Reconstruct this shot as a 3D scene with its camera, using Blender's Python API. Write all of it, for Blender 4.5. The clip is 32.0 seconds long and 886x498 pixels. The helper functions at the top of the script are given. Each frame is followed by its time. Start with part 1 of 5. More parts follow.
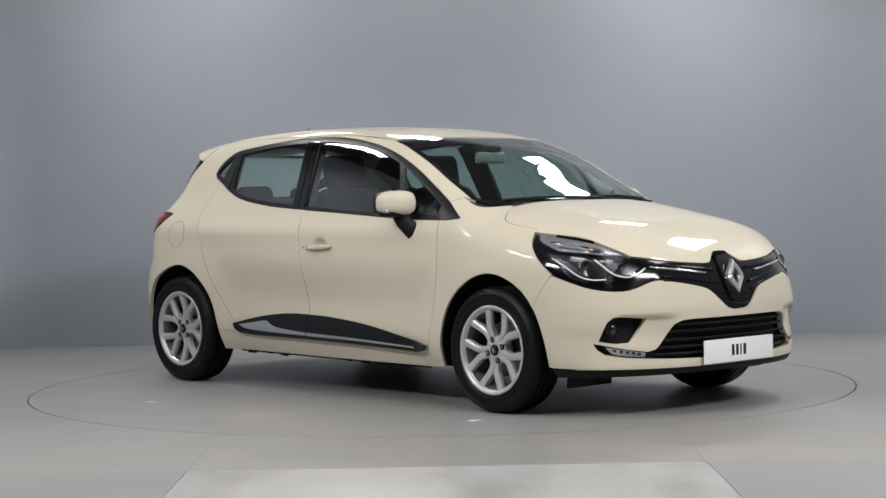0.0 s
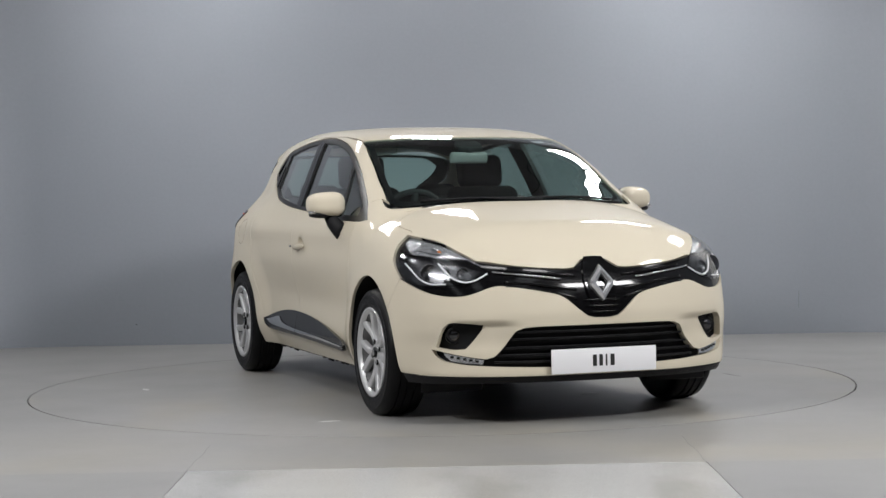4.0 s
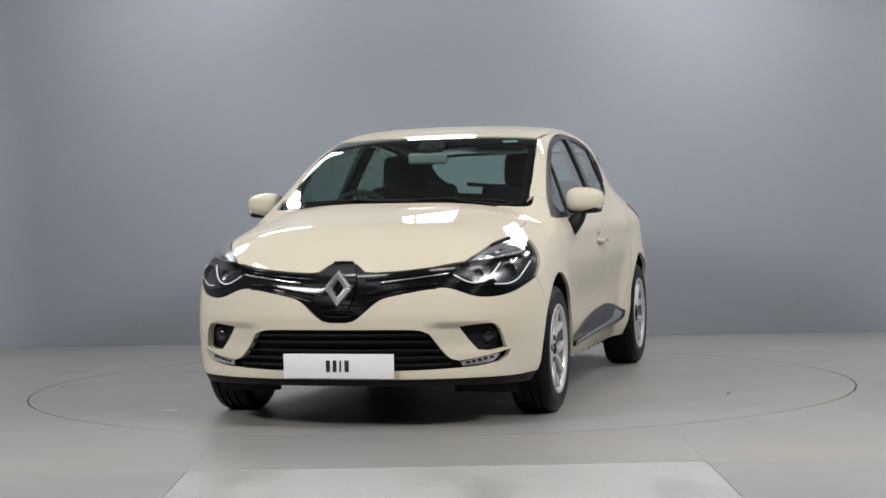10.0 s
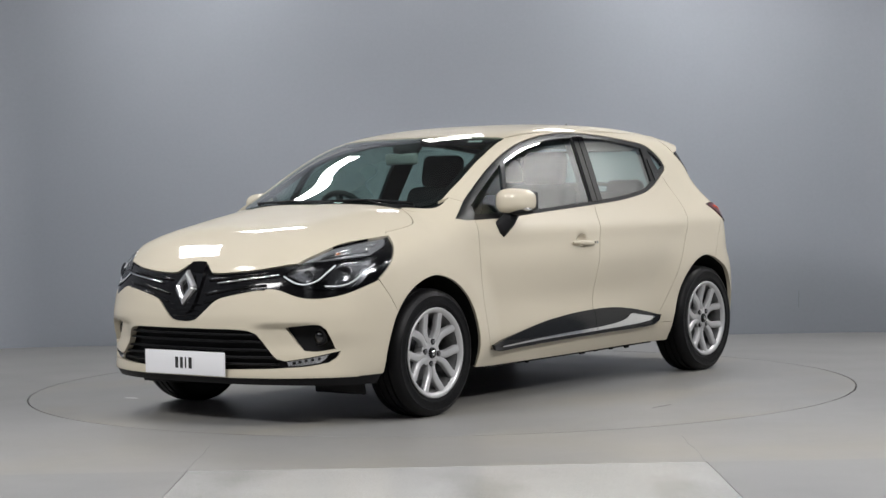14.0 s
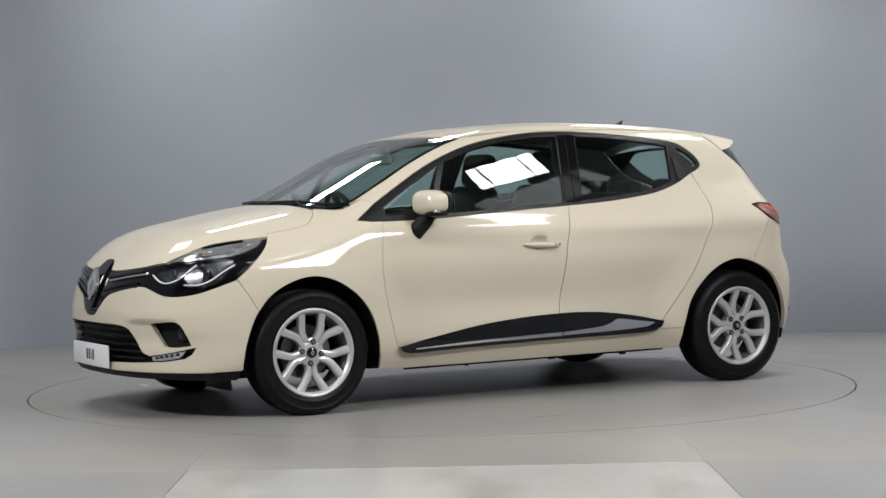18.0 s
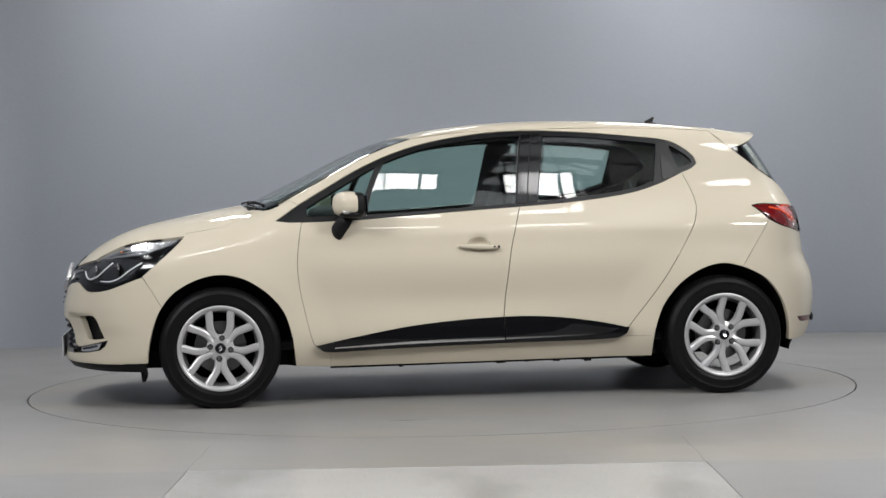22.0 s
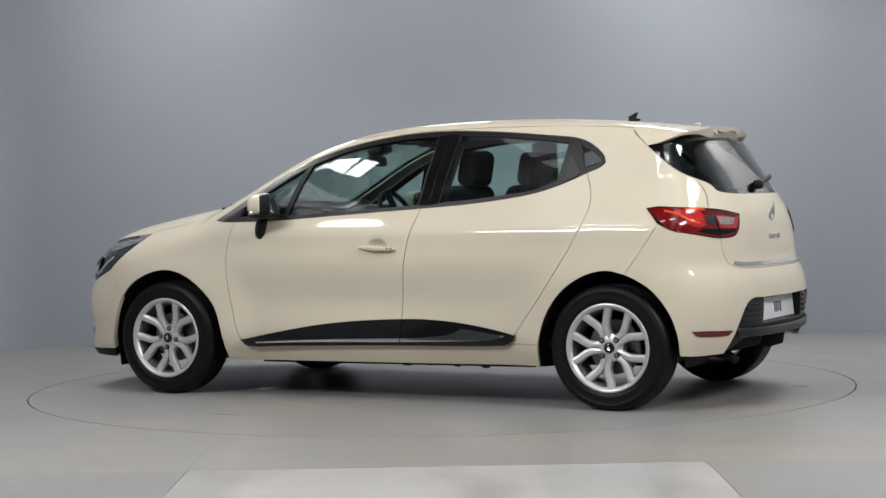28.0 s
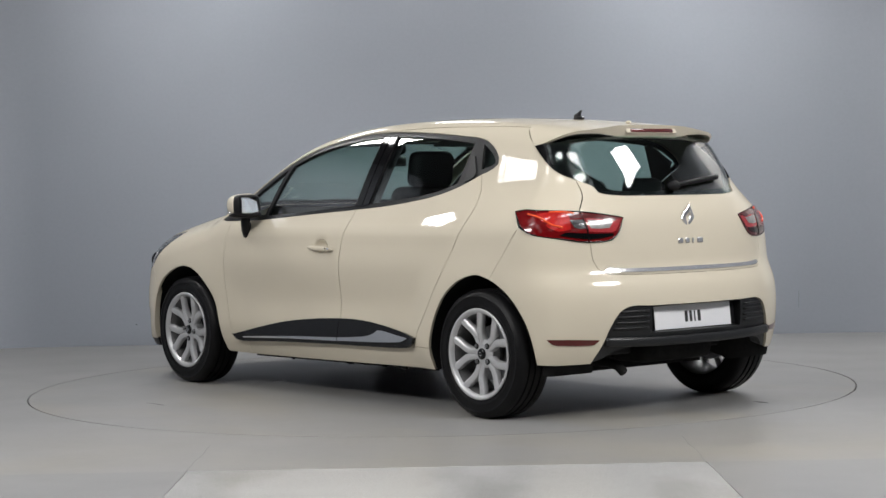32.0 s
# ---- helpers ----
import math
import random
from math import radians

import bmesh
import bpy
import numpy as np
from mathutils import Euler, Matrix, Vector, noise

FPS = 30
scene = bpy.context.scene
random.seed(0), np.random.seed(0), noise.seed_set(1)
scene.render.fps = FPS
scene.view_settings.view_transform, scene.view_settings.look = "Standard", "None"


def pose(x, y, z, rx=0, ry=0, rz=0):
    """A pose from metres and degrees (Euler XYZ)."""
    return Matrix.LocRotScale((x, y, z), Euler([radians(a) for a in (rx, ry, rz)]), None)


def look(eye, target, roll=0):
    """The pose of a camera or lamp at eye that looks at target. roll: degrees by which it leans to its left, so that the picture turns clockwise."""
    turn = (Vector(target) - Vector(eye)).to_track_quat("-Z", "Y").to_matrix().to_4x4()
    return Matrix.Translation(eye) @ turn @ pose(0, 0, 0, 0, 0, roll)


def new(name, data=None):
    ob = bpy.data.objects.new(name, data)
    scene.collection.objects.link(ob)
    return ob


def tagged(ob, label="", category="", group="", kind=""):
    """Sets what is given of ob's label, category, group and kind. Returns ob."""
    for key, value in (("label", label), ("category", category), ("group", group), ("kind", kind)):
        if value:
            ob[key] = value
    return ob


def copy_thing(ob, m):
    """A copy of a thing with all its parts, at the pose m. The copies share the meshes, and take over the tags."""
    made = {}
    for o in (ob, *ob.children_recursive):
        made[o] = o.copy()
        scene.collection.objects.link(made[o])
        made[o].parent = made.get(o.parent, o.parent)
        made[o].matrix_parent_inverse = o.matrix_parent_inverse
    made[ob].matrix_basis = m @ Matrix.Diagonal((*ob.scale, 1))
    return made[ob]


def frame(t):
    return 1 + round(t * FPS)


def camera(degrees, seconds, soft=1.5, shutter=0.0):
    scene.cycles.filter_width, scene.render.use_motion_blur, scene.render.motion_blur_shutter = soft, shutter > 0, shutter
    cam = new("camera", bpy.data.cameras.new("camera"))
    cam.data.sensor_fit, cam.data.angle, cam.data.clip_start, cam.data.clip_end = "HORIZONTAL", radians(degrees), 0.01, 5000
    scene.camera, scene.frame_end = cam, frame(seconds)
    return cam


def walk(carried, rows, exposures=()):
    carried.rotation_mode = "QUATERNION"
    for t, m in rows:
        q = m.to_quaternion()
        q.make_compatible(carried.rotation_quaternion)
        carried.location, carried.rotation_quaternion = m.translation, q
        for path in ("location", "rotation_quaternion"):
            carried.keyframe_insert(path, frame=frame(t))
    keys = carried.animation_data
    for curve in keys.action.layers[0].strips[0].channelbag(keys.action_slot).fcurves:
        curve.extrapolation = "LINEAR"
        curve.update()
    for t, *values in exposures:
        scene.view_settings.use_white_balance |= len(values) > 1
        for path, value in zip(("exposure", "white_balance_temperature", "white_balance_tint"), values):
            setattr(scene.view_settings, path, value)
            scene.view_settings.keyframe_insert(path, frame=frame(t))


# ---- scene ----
SECONDS = 32.0
cam = camera(26.536, SECONDS, soft=1.5)
EYE = Vector((0.0, -10.415, 1.059))
PITCH, YAW = radians(-1.6955), radians(0.1036)
AIM = EYE + Vector((math.sin(YAW) * math.cos(PITCH), math.cos(YAW) * math.cos(PITCH), math.sin(PITCH)))
walk(cam, [(0, look(EYE, AIM, -1.048)), (SECONDS, look(EYE, AIM, -1.048))])

# ---- light: a closed photo booth with softboxes under its ceiling, plus an added front fill pair ----
world = bpy.data.worlds.new("world")
scene.world = world
world.use_nodes = True
world.node_tree.nodes["Background"].inputs[0].default_value = (0.5, 0.55, 0.6, 1)
world.node_tree.nodes["Background"].inputs[1].default_value = 0.02
scene.view_settings.exposure = 0.0


def softbox(x, y, z, w, h, watts, target):
    data = bpy.data.lights.new("panel_light", "AREA")
    data.shape, data.size, data.size_y, data.energy = "RECTANGLE", w, h, watts
    data.color = (1.0, 0.990, 0.985)
    ob = new("panel_light", data)
    ob.matrix_world = look((x, y, z), target)
    return ob


# a ring of strip lights round the turntable, hung above the top of the backdrop; the last two are fill
LAMPS = [(-0.06, 2.98, 2.98, 0.58, 0.30, 11, (0.0, -0.6, 0.7)),
         (-1.58, 2.60, 3.25, 0.85, 0.27, 25, (-0.9, 1.2, 0.3)), (1.70, 2.60, 3.25, 0.85, 0.27, 28, (0.9, 1.2, 0.3)),
         (-2.72, -1.20, 3.30, 0.66, 0.34, 13, (-2.1, -1.0, 0.3)), (2.84, -1.42, 3.30, 0.60, 0.44, 21, (2.2, -1.2, 0.3)),
         (-2.75, 0.90, 3.30, 0.90, 0.46, 47, (-1.9, 0.6, 0.3)), (2.92, 1.00, 3.30, 0.95, 0.52, 68, (2.5, 1.0, 0.3)),
         (0.27, -2.80, 3.30, 0.64, 0.24, 9, (0.25, -0.2, 0.3)), (1.34, -2.72, 3.30, 0.50, 0.24, 7, (0.8, -0.1, 0.3)), (-1.30, -2.76, 3.30, 0.66, 0.24, 9, (-0.8, -0.1, 0.3)),
         # large fill lamps added in front of the booth, not part of the ring
         (-4.9, -5.4, 4.5, 2.2, 0.9, 330, (0.0, 0.0, 0.8)), (4.9, -5.4, 4.5, 2.2, 0.9, 360, (0.0, 0.0, 0.8))]
for row in LAMPS:
    softbox(*row)


# ---- materials ----
def material(name, colour, rough=0.5, metal=0.0, coat=0.0, spec=0.5, grain=0.0, grain_scale=60.0,
             spread=0.0, spread_scale=3.0, bump=0.0, bump_scale=300.0, trans=0.0, ior=1.45, alpha=1.0, glow=0.0, fleck=0.0):
    m = bpy.data.materials.new(name)
    m.use_nodes = True
    nt = m.node_tree
    b = nt.nodes["Principled BSDF"]
    b.inputs["Base Color"].default_value = (*colour, 1)
    b.inputs["Roughness"].default_value = rough
    b.inputs["Metallic"].default_value = metal
    b.inputs["Coat Weight"].default_value = coat
    b.inputs["Coat Roughness"].default_value = 0.03
    b.inputs["Specular IOR Level"].default_value = spec
    b.inputs["Transmission Weight"].default_value = trans
    b.inputs["IOR"].default_value = ior
    if glow:
        b.inputs["Emission Color"].default_value = (*colour, 1)
        b.inputs["Emission Strength"].default_value = glow
    tex = nt.nodes.new("ShaderNodeTexCoord")

    def noise_node(scale, detail):
        n = nt.nodes.new("ShaderNodeTexNoise")
        n.inputs["Scale"].default_value, n.inputs["Detail"].default_value = scale, detail
        nt.links.new(tex.outputs["Object"], n.inputs["Vector"])
        return n

    last = None
    for amount, scale, detail in ((spread, spread_scale, 5), (grain, grain_scale, 3)):
        if not amount:
            continue
        n = noise_node(scale, detail)
        r = nt.nodes.new("ShaderNodeMapRange")
        r.inputs["From Min"].default_value, r.inputs["From Max"].default_value = 0.25, 0.75
        r.inputs["To Min"].default_value, r.inputs["To Max"].default_value = 1 - amount, 1 + amount
        nt.links.new(n.outputs["Fac"], r.inputs["Value"])
        mix = nt.nodes.new("ShaderNodeVectorMath")
        mix.operation = "SCALE"
        if last is None:
            mix.inputs[0].default_value = colour
        else:
            nt.links.new(last, mix.inputs[0])
        nt.links.new(r.outputs[0], mix.inputs["Scale"])
        last = mix.outputs[0]
    if last is not None:
        nt.links.new(last, b.inputs["Base Color"])
        n = noise_node(spread_scale * 2.3, 4)
        r = nt.nodes.new("ShaderNodeMapRange")
        r.inputs["To Min"].default_value, r.inputs["To Max"].default_value = rough * 0.8, min(1.0, rough * 1.25)
        nt.links.new(n.outputs["Fac"], r.inputs["Value"])
        nt.links.new(r.outputs[0], b.inputs["Roughness"])
    if bump:
        n = noise_node(bump_scale, 3)
        bp = nt.nodes.new("ShaderNodeBump")
        bp.inputs["Strength"].default_value, bp.inputs["Distance"].default_value = bump, 0.002
        nt.links.new(n.outputs["Fac"], bp.inputs["Height"])
        nt.links.new(bp.outputs[0], b.inputs["Normal"])
    return m


CREAM = material("cream_paint", (0.520, 0.469, 0.372), 0.6, 0.0, 0.75, 0.15, 0.012, 900, 0.012, 2.0)
BLACK_GLOSS = material("gloss_black", (0.0035, 0.0035, 0.004), 0.06, 0, 0.0, 0.4, 0.02, 40, 0.03, 5)
BLACK_PLASTIC = material("black_plastic", (0.008, 0.008, 0.009), 0.48, 0, 0, 0.18, 0.15, 300, 0.1, 8, 0.25, 900)
DARK_SATIN = material("dark_satin_trim", (0.005, 0.0052, 0.006), 0.07, 0, 0.0, 0.42, 0.02, 200, 0.03, 6)
FRAME_BLACK = material("satin_black_frame", (0.007, 0.0072, 0.0078), 0.34, 0, 0.0, 0.35, 0.03, 200, 0.03, 6)
RUBBER = material("tyre_rubber", (0.0050, 0.0050, 0.0055), 0.40, 0, 0, 0.16, 0.2, 120, 0.2, 9, 0.3, 500)
ALLOY = material("silver_alloy", (0.47, 0.47, 0.475), 0.36, 0.45, 0.2, 0.5, 0.03, 400, 0.03, 12)
CHROME = material("chrome", (0.80, 0.80, 0.80), 0.08, 1.0, 0, 0.5, 0.03, 60, 0.02, 7)
BRIGHT = material("bright_emblem_silver", (0.62, 0.62, 0.63), 0.18, 0.85, 0.2, 0.5, 0.03, 60, 0.03, 9)
# alloy darkened to paint the shade behind the spokes
BARREL = material("shaded_wheel_barrel", (0.17, 0.17, 0.17), 0.45, 0.6, 0, 0.5, 0.15, 60, 0.2, 9)
MIRROR_GREY = material("pale_grey_plastic", (0.30, 0.30, 0.30), 0.35, 0, 0, 0.5, 0.05, 200, 0.05, 9)
STEEL = material("brake_steel", (0.20, 0.20, 0.205), 0.35, 0.9, 0, 0.5, 0.15, 150, 0.15, 15)
PLATE_WHITE = material("plate_white", (0.72, 0.72, 0.74), 0.35, 0, 0.2, 0.5, 0.01, 200, 0.01, 6)
PLATE_DARK = material("plate_dark_print", (0.02, 0.02, 0.02), 0.4, 0, 0, 0.5, 0.1, 200, 0.1, 6)
FABRIC = material("dark_seat_fabric", (0.013, 0.0135, 0.015), 0.9, 0, 0, 0.15, 0.08, 300, 0.12, 12, 0.1, 500)
TRIM_DARK = material("interior_trim", (0.018, 0.018, 0.02), 0.6, 0, 0, 0.4, 0.15, 300, 0.1, 10, 0.3, 700)
HEADLINER = material("grey_headliner", (0.13, 0.125, 0.12), 0.9, 0, 0, 0.2, 0.05, 500, 0.05, 5)
UNDER = material("underbody_black", (0.010, 0.010, 0.010), 0.8, 0, 0, 0.2, 0.3, 60, 0.3, 6)
GRILLE_BLACK = material("gloss_black_grille", (0.0035, 0.0035, 0.004), 0.09, 0, 0, 0.32, 0.02, 60, 0.03, 6)
RED_LENS = material("red_lens", (0.12, 0.003, 0.004), 0.12, 0, 0.35, 0.5, 0.1, 60, 0.15, 14)
# orange-red glow inside the tail lens, painted as colour
RED_GLOW = material("red_lens_glow", (0.72, 0.075, 0.022), 0.15, 0, 0.35, 0.5, 0.1, 60, 0.1, 14)
RED_DARK = material("dark_red_lens", (0.07, 0.004, 0.004), 0.15, 0, 0.6, 0.5, 0.1, 60, 0.1, 14)
CLEAR_PLASTIC = material("silver_reflector", (0.66, 0.67, 0.69), 0.20, 0.8, 0, 0.5, 0.06, 80, 0.08, 20)
MIRROR = material("dark_tinted_mirror", (0.30, 0.32, 0.35), 0.03, 1.0, 0, 0.5, 0.01, 60, 0.01, 9)
GREY_PLASTIC = material("grained_grey_plastic", (0.010, 0.0105, 0.0115), 0.34, 0, 0, 0.4, 0.1, 300, 0.08, 8, 0.2, 700)
DARK_CHROME = material("dark_chrome", (0.15, 0.15, 0.155), 0.14, 1.0, 0, 0.5, 0.05, 60, 0.1, 18)
AMBER = material("amber_lens", (0.55, 0.16, 0.02), 0.25, 0, 0.4, 0.5, 0.1, 60, 0.1, 20)


def glass(name, tint, rough=0.0, low=0.062, high=1.0, rise=3.2):
    m = bpy.data.materials.new(name)
    m.use_nodes = True
    nt = m.node_tree
    nt.nodes.remove(nt.nodes["Principled BSDF"])
    clear = nt.nodes.new("ShaderNodeBsdfTransparent")
    clear.inputs[0].default_value = (*tint, 1)
    gloss = nt.nodes.new("ShaderNodeBsdfGlossy")
    gloss.inputs["Roughness"].default_value = 0.02 + rough
    face = nt.nodes.new("ShaderNodeLayerWeight")
    face.inputs["Blend"].default_value = 0.5
    power = nt.nodes.new("ShaderNodeMath")
    power.operation = "POWER"
    power.inputs[1].default_value = rise
    nt.links.new(face.outputs["Facing"], power.inputs[0])
    fres = nt.nodes.new("ShaderNodeMapRange")
    fres.inputs["To Min"].default_value, fres.inputs["To Max"].default_value = low, high
    nt.links.new(power.outputs[0], fres.inputs["Value"])
    mix = nt.nodes.new("ShaderNodeMixShader")
    nt.links.new(fres.outputs[0], mix.inputs[0])
    nt.links.new(clear.outputs[0], mix.inputs[1])
    nt.links.new(gloss.outputs[0], mix.inputs[2])
    nt.links.new(mix.outputs[0], nt.nodes["Material Output"].inputs[0])
    return m


GLASS = glass("tinted_glass", (0.67, 0.82, 0.78))
SIDE_GLASS = glass("toughened_tinted_glass", (0.67, 0.82, 0.78), rise=2.5)
LENS = glass("clear_lens", (0.93, 0.94, 0.95), 0.0, 0.025, 0.6)
SMOKE = material("smoked_reflector", (0.09, 0.09, 0.095), 0.22, 1.0, 0, 0.5, 0.05, 60, 0.1, 18)

WALL = material("booth_grey_paint", (0.247, 0.263, 0.295), 0.55, 0, 0, 0.4, 0.02, 40, 0.03, 0.9, 0.05, 60)
FLOOR = material("grey_floor_paint", (0.246, 0.243, 0.237), 0.34, 0, 0, 0.45, 0.03, 25, 0.05, 0.8, 0.05, 120)
# pale base colour: the slab's glossy sheen is put into it
CONCRETE = material("worn_sheen_concrete", (0.45, 0.446, 0.437), 0.18, 0, 0, 0.6, 0.28, 150, 0.10, 1.4, 0.35, 150)
SIDE_CONCRETE = material("painted_hall_concrete", (0.240, 0.237, 0.231), 0.34, 0, 0, 0.35, 0.10, 160, 0.10, 0.8, 0.10, 140)
SEAM = material("dark_seam", (0.03, 0.03, 0.03), 0.8, 0, 0, 0.3, 0.2, 60, 0.2, 5)
CRACK = material("cracked_paint", (0.235, 0.232, 0.228), 0.6, 0, 0, 0.3, 0.3, 30, 0.3, 6)
ROOF_SHEET = material("grey_roof_sheet", (0.30, 0.30, 0.31), 0.6, 0, 0, 0.3, 0.08, 20, 0.1, 1)
CEILING = material("dark_ceiling", (0.12, 0.12, 0.125), 0.8, 0, 0, 0.3, 0.1, 20, 0.1, 1)


def soil_and_sheen(mat, tint, scale, low, high, strength, reach=None):
    """Blotches of another colour over a material, in patches of a size: floor dirt, or sheen painted on the concrete.
    """
    nt = mat.node_tree
    b = nt.nodes["Principled BSDF"]
    src = b.inputs["Base Color"].links[0].from_socket
    tex = nt.nodes.new("ShaderNodeTexCoord")
    mapping = nt.nodes.new("ShaderNodeMapping")
    mapping.inputs["Scale"].default_value = scale
    nt.links.new(tex.outputs["Object"], mapping.inputs["Vector"])
    n = nt.nodes.new("ShaderNodeTexNoise")
    n.inputs["Scale"].default_value, n.inputs["Detail"].default_value = 1.0, 6
    nt.links.new(mapping.outputs[0], n.inputs["Vector"])
    r = nt.nodes.new("ShaderNodeMapRange")
    r.inputs["From Min"].default_value, r.inputs["From Max"].default_value = low, high
    r.inputs["To Max"].default_value = strength
    nt.links.new(n.outputs["Fac"], r.inputs["Value"])
    fac = r.outputs[0]
    if reach:
        part_xyz = nt.nodes.new("ShaderNodeSeparateXYZ")
        nt.links.new(tex.outputs["Object"], part_xyz.inputs[0])
        k = nt.nodes.new("ShaderNodeMapRange")
        k.inputs["From Min"].default_value, k.inputs["From Max"].default_value = reach
        nt.links.new(part_xyz.outputs["Y"], k.inputs["Value"])
        both_of = nt.nodes.new("ShaderNodeMath")
        both_of.operation = "MULTIPLY"
        nt.links.new(fac, both_of.inputs[0])
        nt.links.new(k.outputs[0], both_of.inputs[1])
        fac = both_of.outputs[0]
    mix = nt.nodes.new("ShaderNodeMix")
    mix.data_type = "RGBA"
    nt.links.new(fac, mix.inputs["Factor"])
    nt.links.new(src, mix.inputs["A"])
    mix.inputs["B"].default_value = (*tint, 1)
    nt.links.new(mix.outputs["Result"], b.inputs["Base Color"])


BOOTH_FLOOR = FLOOR.copy()
BOOTH_FLOOR.name = "trodden_grey_floor_paint"
soil_and_sheen(BOOTH_FLOOR, (0.305, 0.28, 0.225), (0.8, 0.9, 1.0), 0.36, 0.66, 0.6, (-1.5, -2.8))
soil_and_sheen(BOOTH_FLOOR, (0.22, 0.22, 0.22), (9.0, 9.0, 9.0), 0.66, 0.74, 0.5)
soil_and_sheen(FLOOR, (0.30, 0.27, 0.21), (0.55, 1.3, 1.0), 0.45, 0.70, 0.6)
soil_and_sheen(FLOOR, (0.22, 0.22, 0.22), (9.0, 9.0, 9.0), 0.66, 0.74, 0.5)
# pale and dark blotches paint the uneven lamp sheen on the slab
soil_and_sheen(CONCRETE, (0.56, 0.555, 0.545), (0.5, 0.8, 1.0), 0.30, 0.75, 0.7)
soil_and_sheen(CONCRETE, (0.32, 0.315, 0.305), (1.5, 0.5, 1.0), 0.46, 0.62, 0.8)
soil_and_sheen(CONCRETE, (0.24, 0.235, 0.225), (70.0, 70.0, 70.0), 0.58, 0.72, 0.4)


# ---- small mesh helpers ----
def mesh_from(name, verts, faces, mat, smooth=True, normals=None):
    me = bpy.data.meshes.new(name)
    me.from_pydata([tuple(map(float, v)) for v in verts], [], [tuple(map(int, q)) for q in faces])
    me.materials.append(mat)
    me.update()
    if smooth:
        me.polygons.foreach_set("use_smooth", [True] * len(me.polygons))
        if normals is not None:
            me.normals_split_custom_set_from_vertices([tuple(map(float, n)) for n in normals])
    return me


def finish(bm, name, mat, smooth=False, bevel=0.0, seg=2):
    if bevel:
        edges = [e for e in bm.edges if len(e.link_faces) == 2 and e.calc_face_angle(0) > 0.6]
        bmesh.ops.bevel(bm, geom=edges, offset=bevel, segments=seg, affect="EDGES", profile=0.6, clamp_overlap=True)
    bmesh.ops.recalc_face_normals(bm, faces=bm.faces)
    me = bpy.data.meshes.new(name)
    bm.to_mesh(me)
    bm.free()
    me.materials.append(mat)
    if smooth or bevel:
        me.polygons.foreach_set("use_smooth", [True] * len(me.polygons))
        if bevel or smooth == "angle":
            me.set_sharp_from_angle(angle=radians(40))
    return me


def part(name, data, material_=None, parent=None, label="", m=None, smooth=False, bevel=0.0):
    """One mesh object under a thing or a part; data is a bmesh or a mesh."""
    if isinstance(data, bmesh.types.BMesh):
        data = finish(data, name, material_, smooth, bevel)
    ob = new(name, data)
    if parent is not None:
        ob.parent = parent
    if m is not None:
        ob.matrix_local = m
    if label:
        tagged(ob, label)
    return ob


def box(sx, sy, sz, m=None):
    bm = bmesh.new()
    bmesh.ops.create_cube(bm, size=1.0, matrix=(m or Matrix()) @ Matrix.Diagonal((sx, sy, sz, 1)))
    return bm


def prism(outline, z0, z1):
    """Closed outline in x, y, raised from z0 to z1."""
    bm = bmesh.new()
    low = [bm.verts.new((x, y, z0)) for x, y in outline]
    high = [bm.verts.new((x, y, z1)) for x, y in outline]
    n = len(outline)
    bm.faces.new(high)
    bm.faces.new(low[::-1])
    for i in range(n):
        j = (i + 1) % n
        bm.faces.new((low[i], low[j], high[j], high[i]))
    return bm


def lathe(profile, n=64, axis="Y"):
    """Closed turn of (radius, along) points round the axis."""
    verts, faces = [], []
    for i in range(n):
        a = 2 * math.pi * i / n
        c, s = math.cos(a), math.sin(a)
        for r, h in profile:
            verts.append((r * c, h, r * s) if axis == "Y" else (r * c, r * s, h))
    k = len(profile)
    for i in range(n):
        j = (i + 1) % n
        for q in range(k - 1):
            faces.append((i * k + q, i * k + q + 1, j * k + q + 1, j * k + q))
    bm = bmesh.new()
    vs = [bm.verts.new(v) for v in verts]
    for q in faces:
        bm.faces.new([vs[i] for i in q])
    bmesh.ops.remove_doubles(bm, verts=bm.verts, dist=1e-5)
    return bm


def tube(points, radius, n=10, closed=False):
    """A round bar along points; radius is a number or a function of 0..1."""
    pts = [Vector(p) for p in points]
    bm = bmesh.new()
    rings = []
    up = Vector((0, 0, 1))
    for i, p in enumerate(pts):
        a = pts[(i - 1) % len(pts)] if (i or closed) else pts[0]
        b = pts[(i + 1) % len(pts)] if (i < len(pts) - 1 or closed) else pts[-1]
        d = (b - a).normalized()
        side = d.cross(up)
        if side.length < 0.05:
            side = d.cross(Vector((1, 0, 0)))
        side.normalize()
        top = side.cross(d)
        r = radius(i / (len(pts) - 1)) if callable(radius) else radius
        rx, ry = r if isinstance(r, tuple) else (r, r)
        rings.append([bm.verts.new(p + side * rx * math.cos(2 * math.pi * k / n) + top * ry * math.sin(2 * math.pi * k / n)) for k in range(n)])
    count = len(rings) if closed else len(rings) - 1
    for i in range(count):
        a, b = rings[i], rings[(i + 1) % len(rings)]
        for k in range(n):
            bm.faces.new((a[k], a[(k + 1) % n], b[(k + 1) % n], b[k]))
    if not closed:
        bm.faces.new(rings[0][::-1])
        bm.faces.new(rings[-1])
    return bm


BLACK_FRAME = material("black_lamp_frame", (0.02, 0.02, 0.02), 0.5, 0, 0, 0.4, 0.1, 60, 0.1, 5)


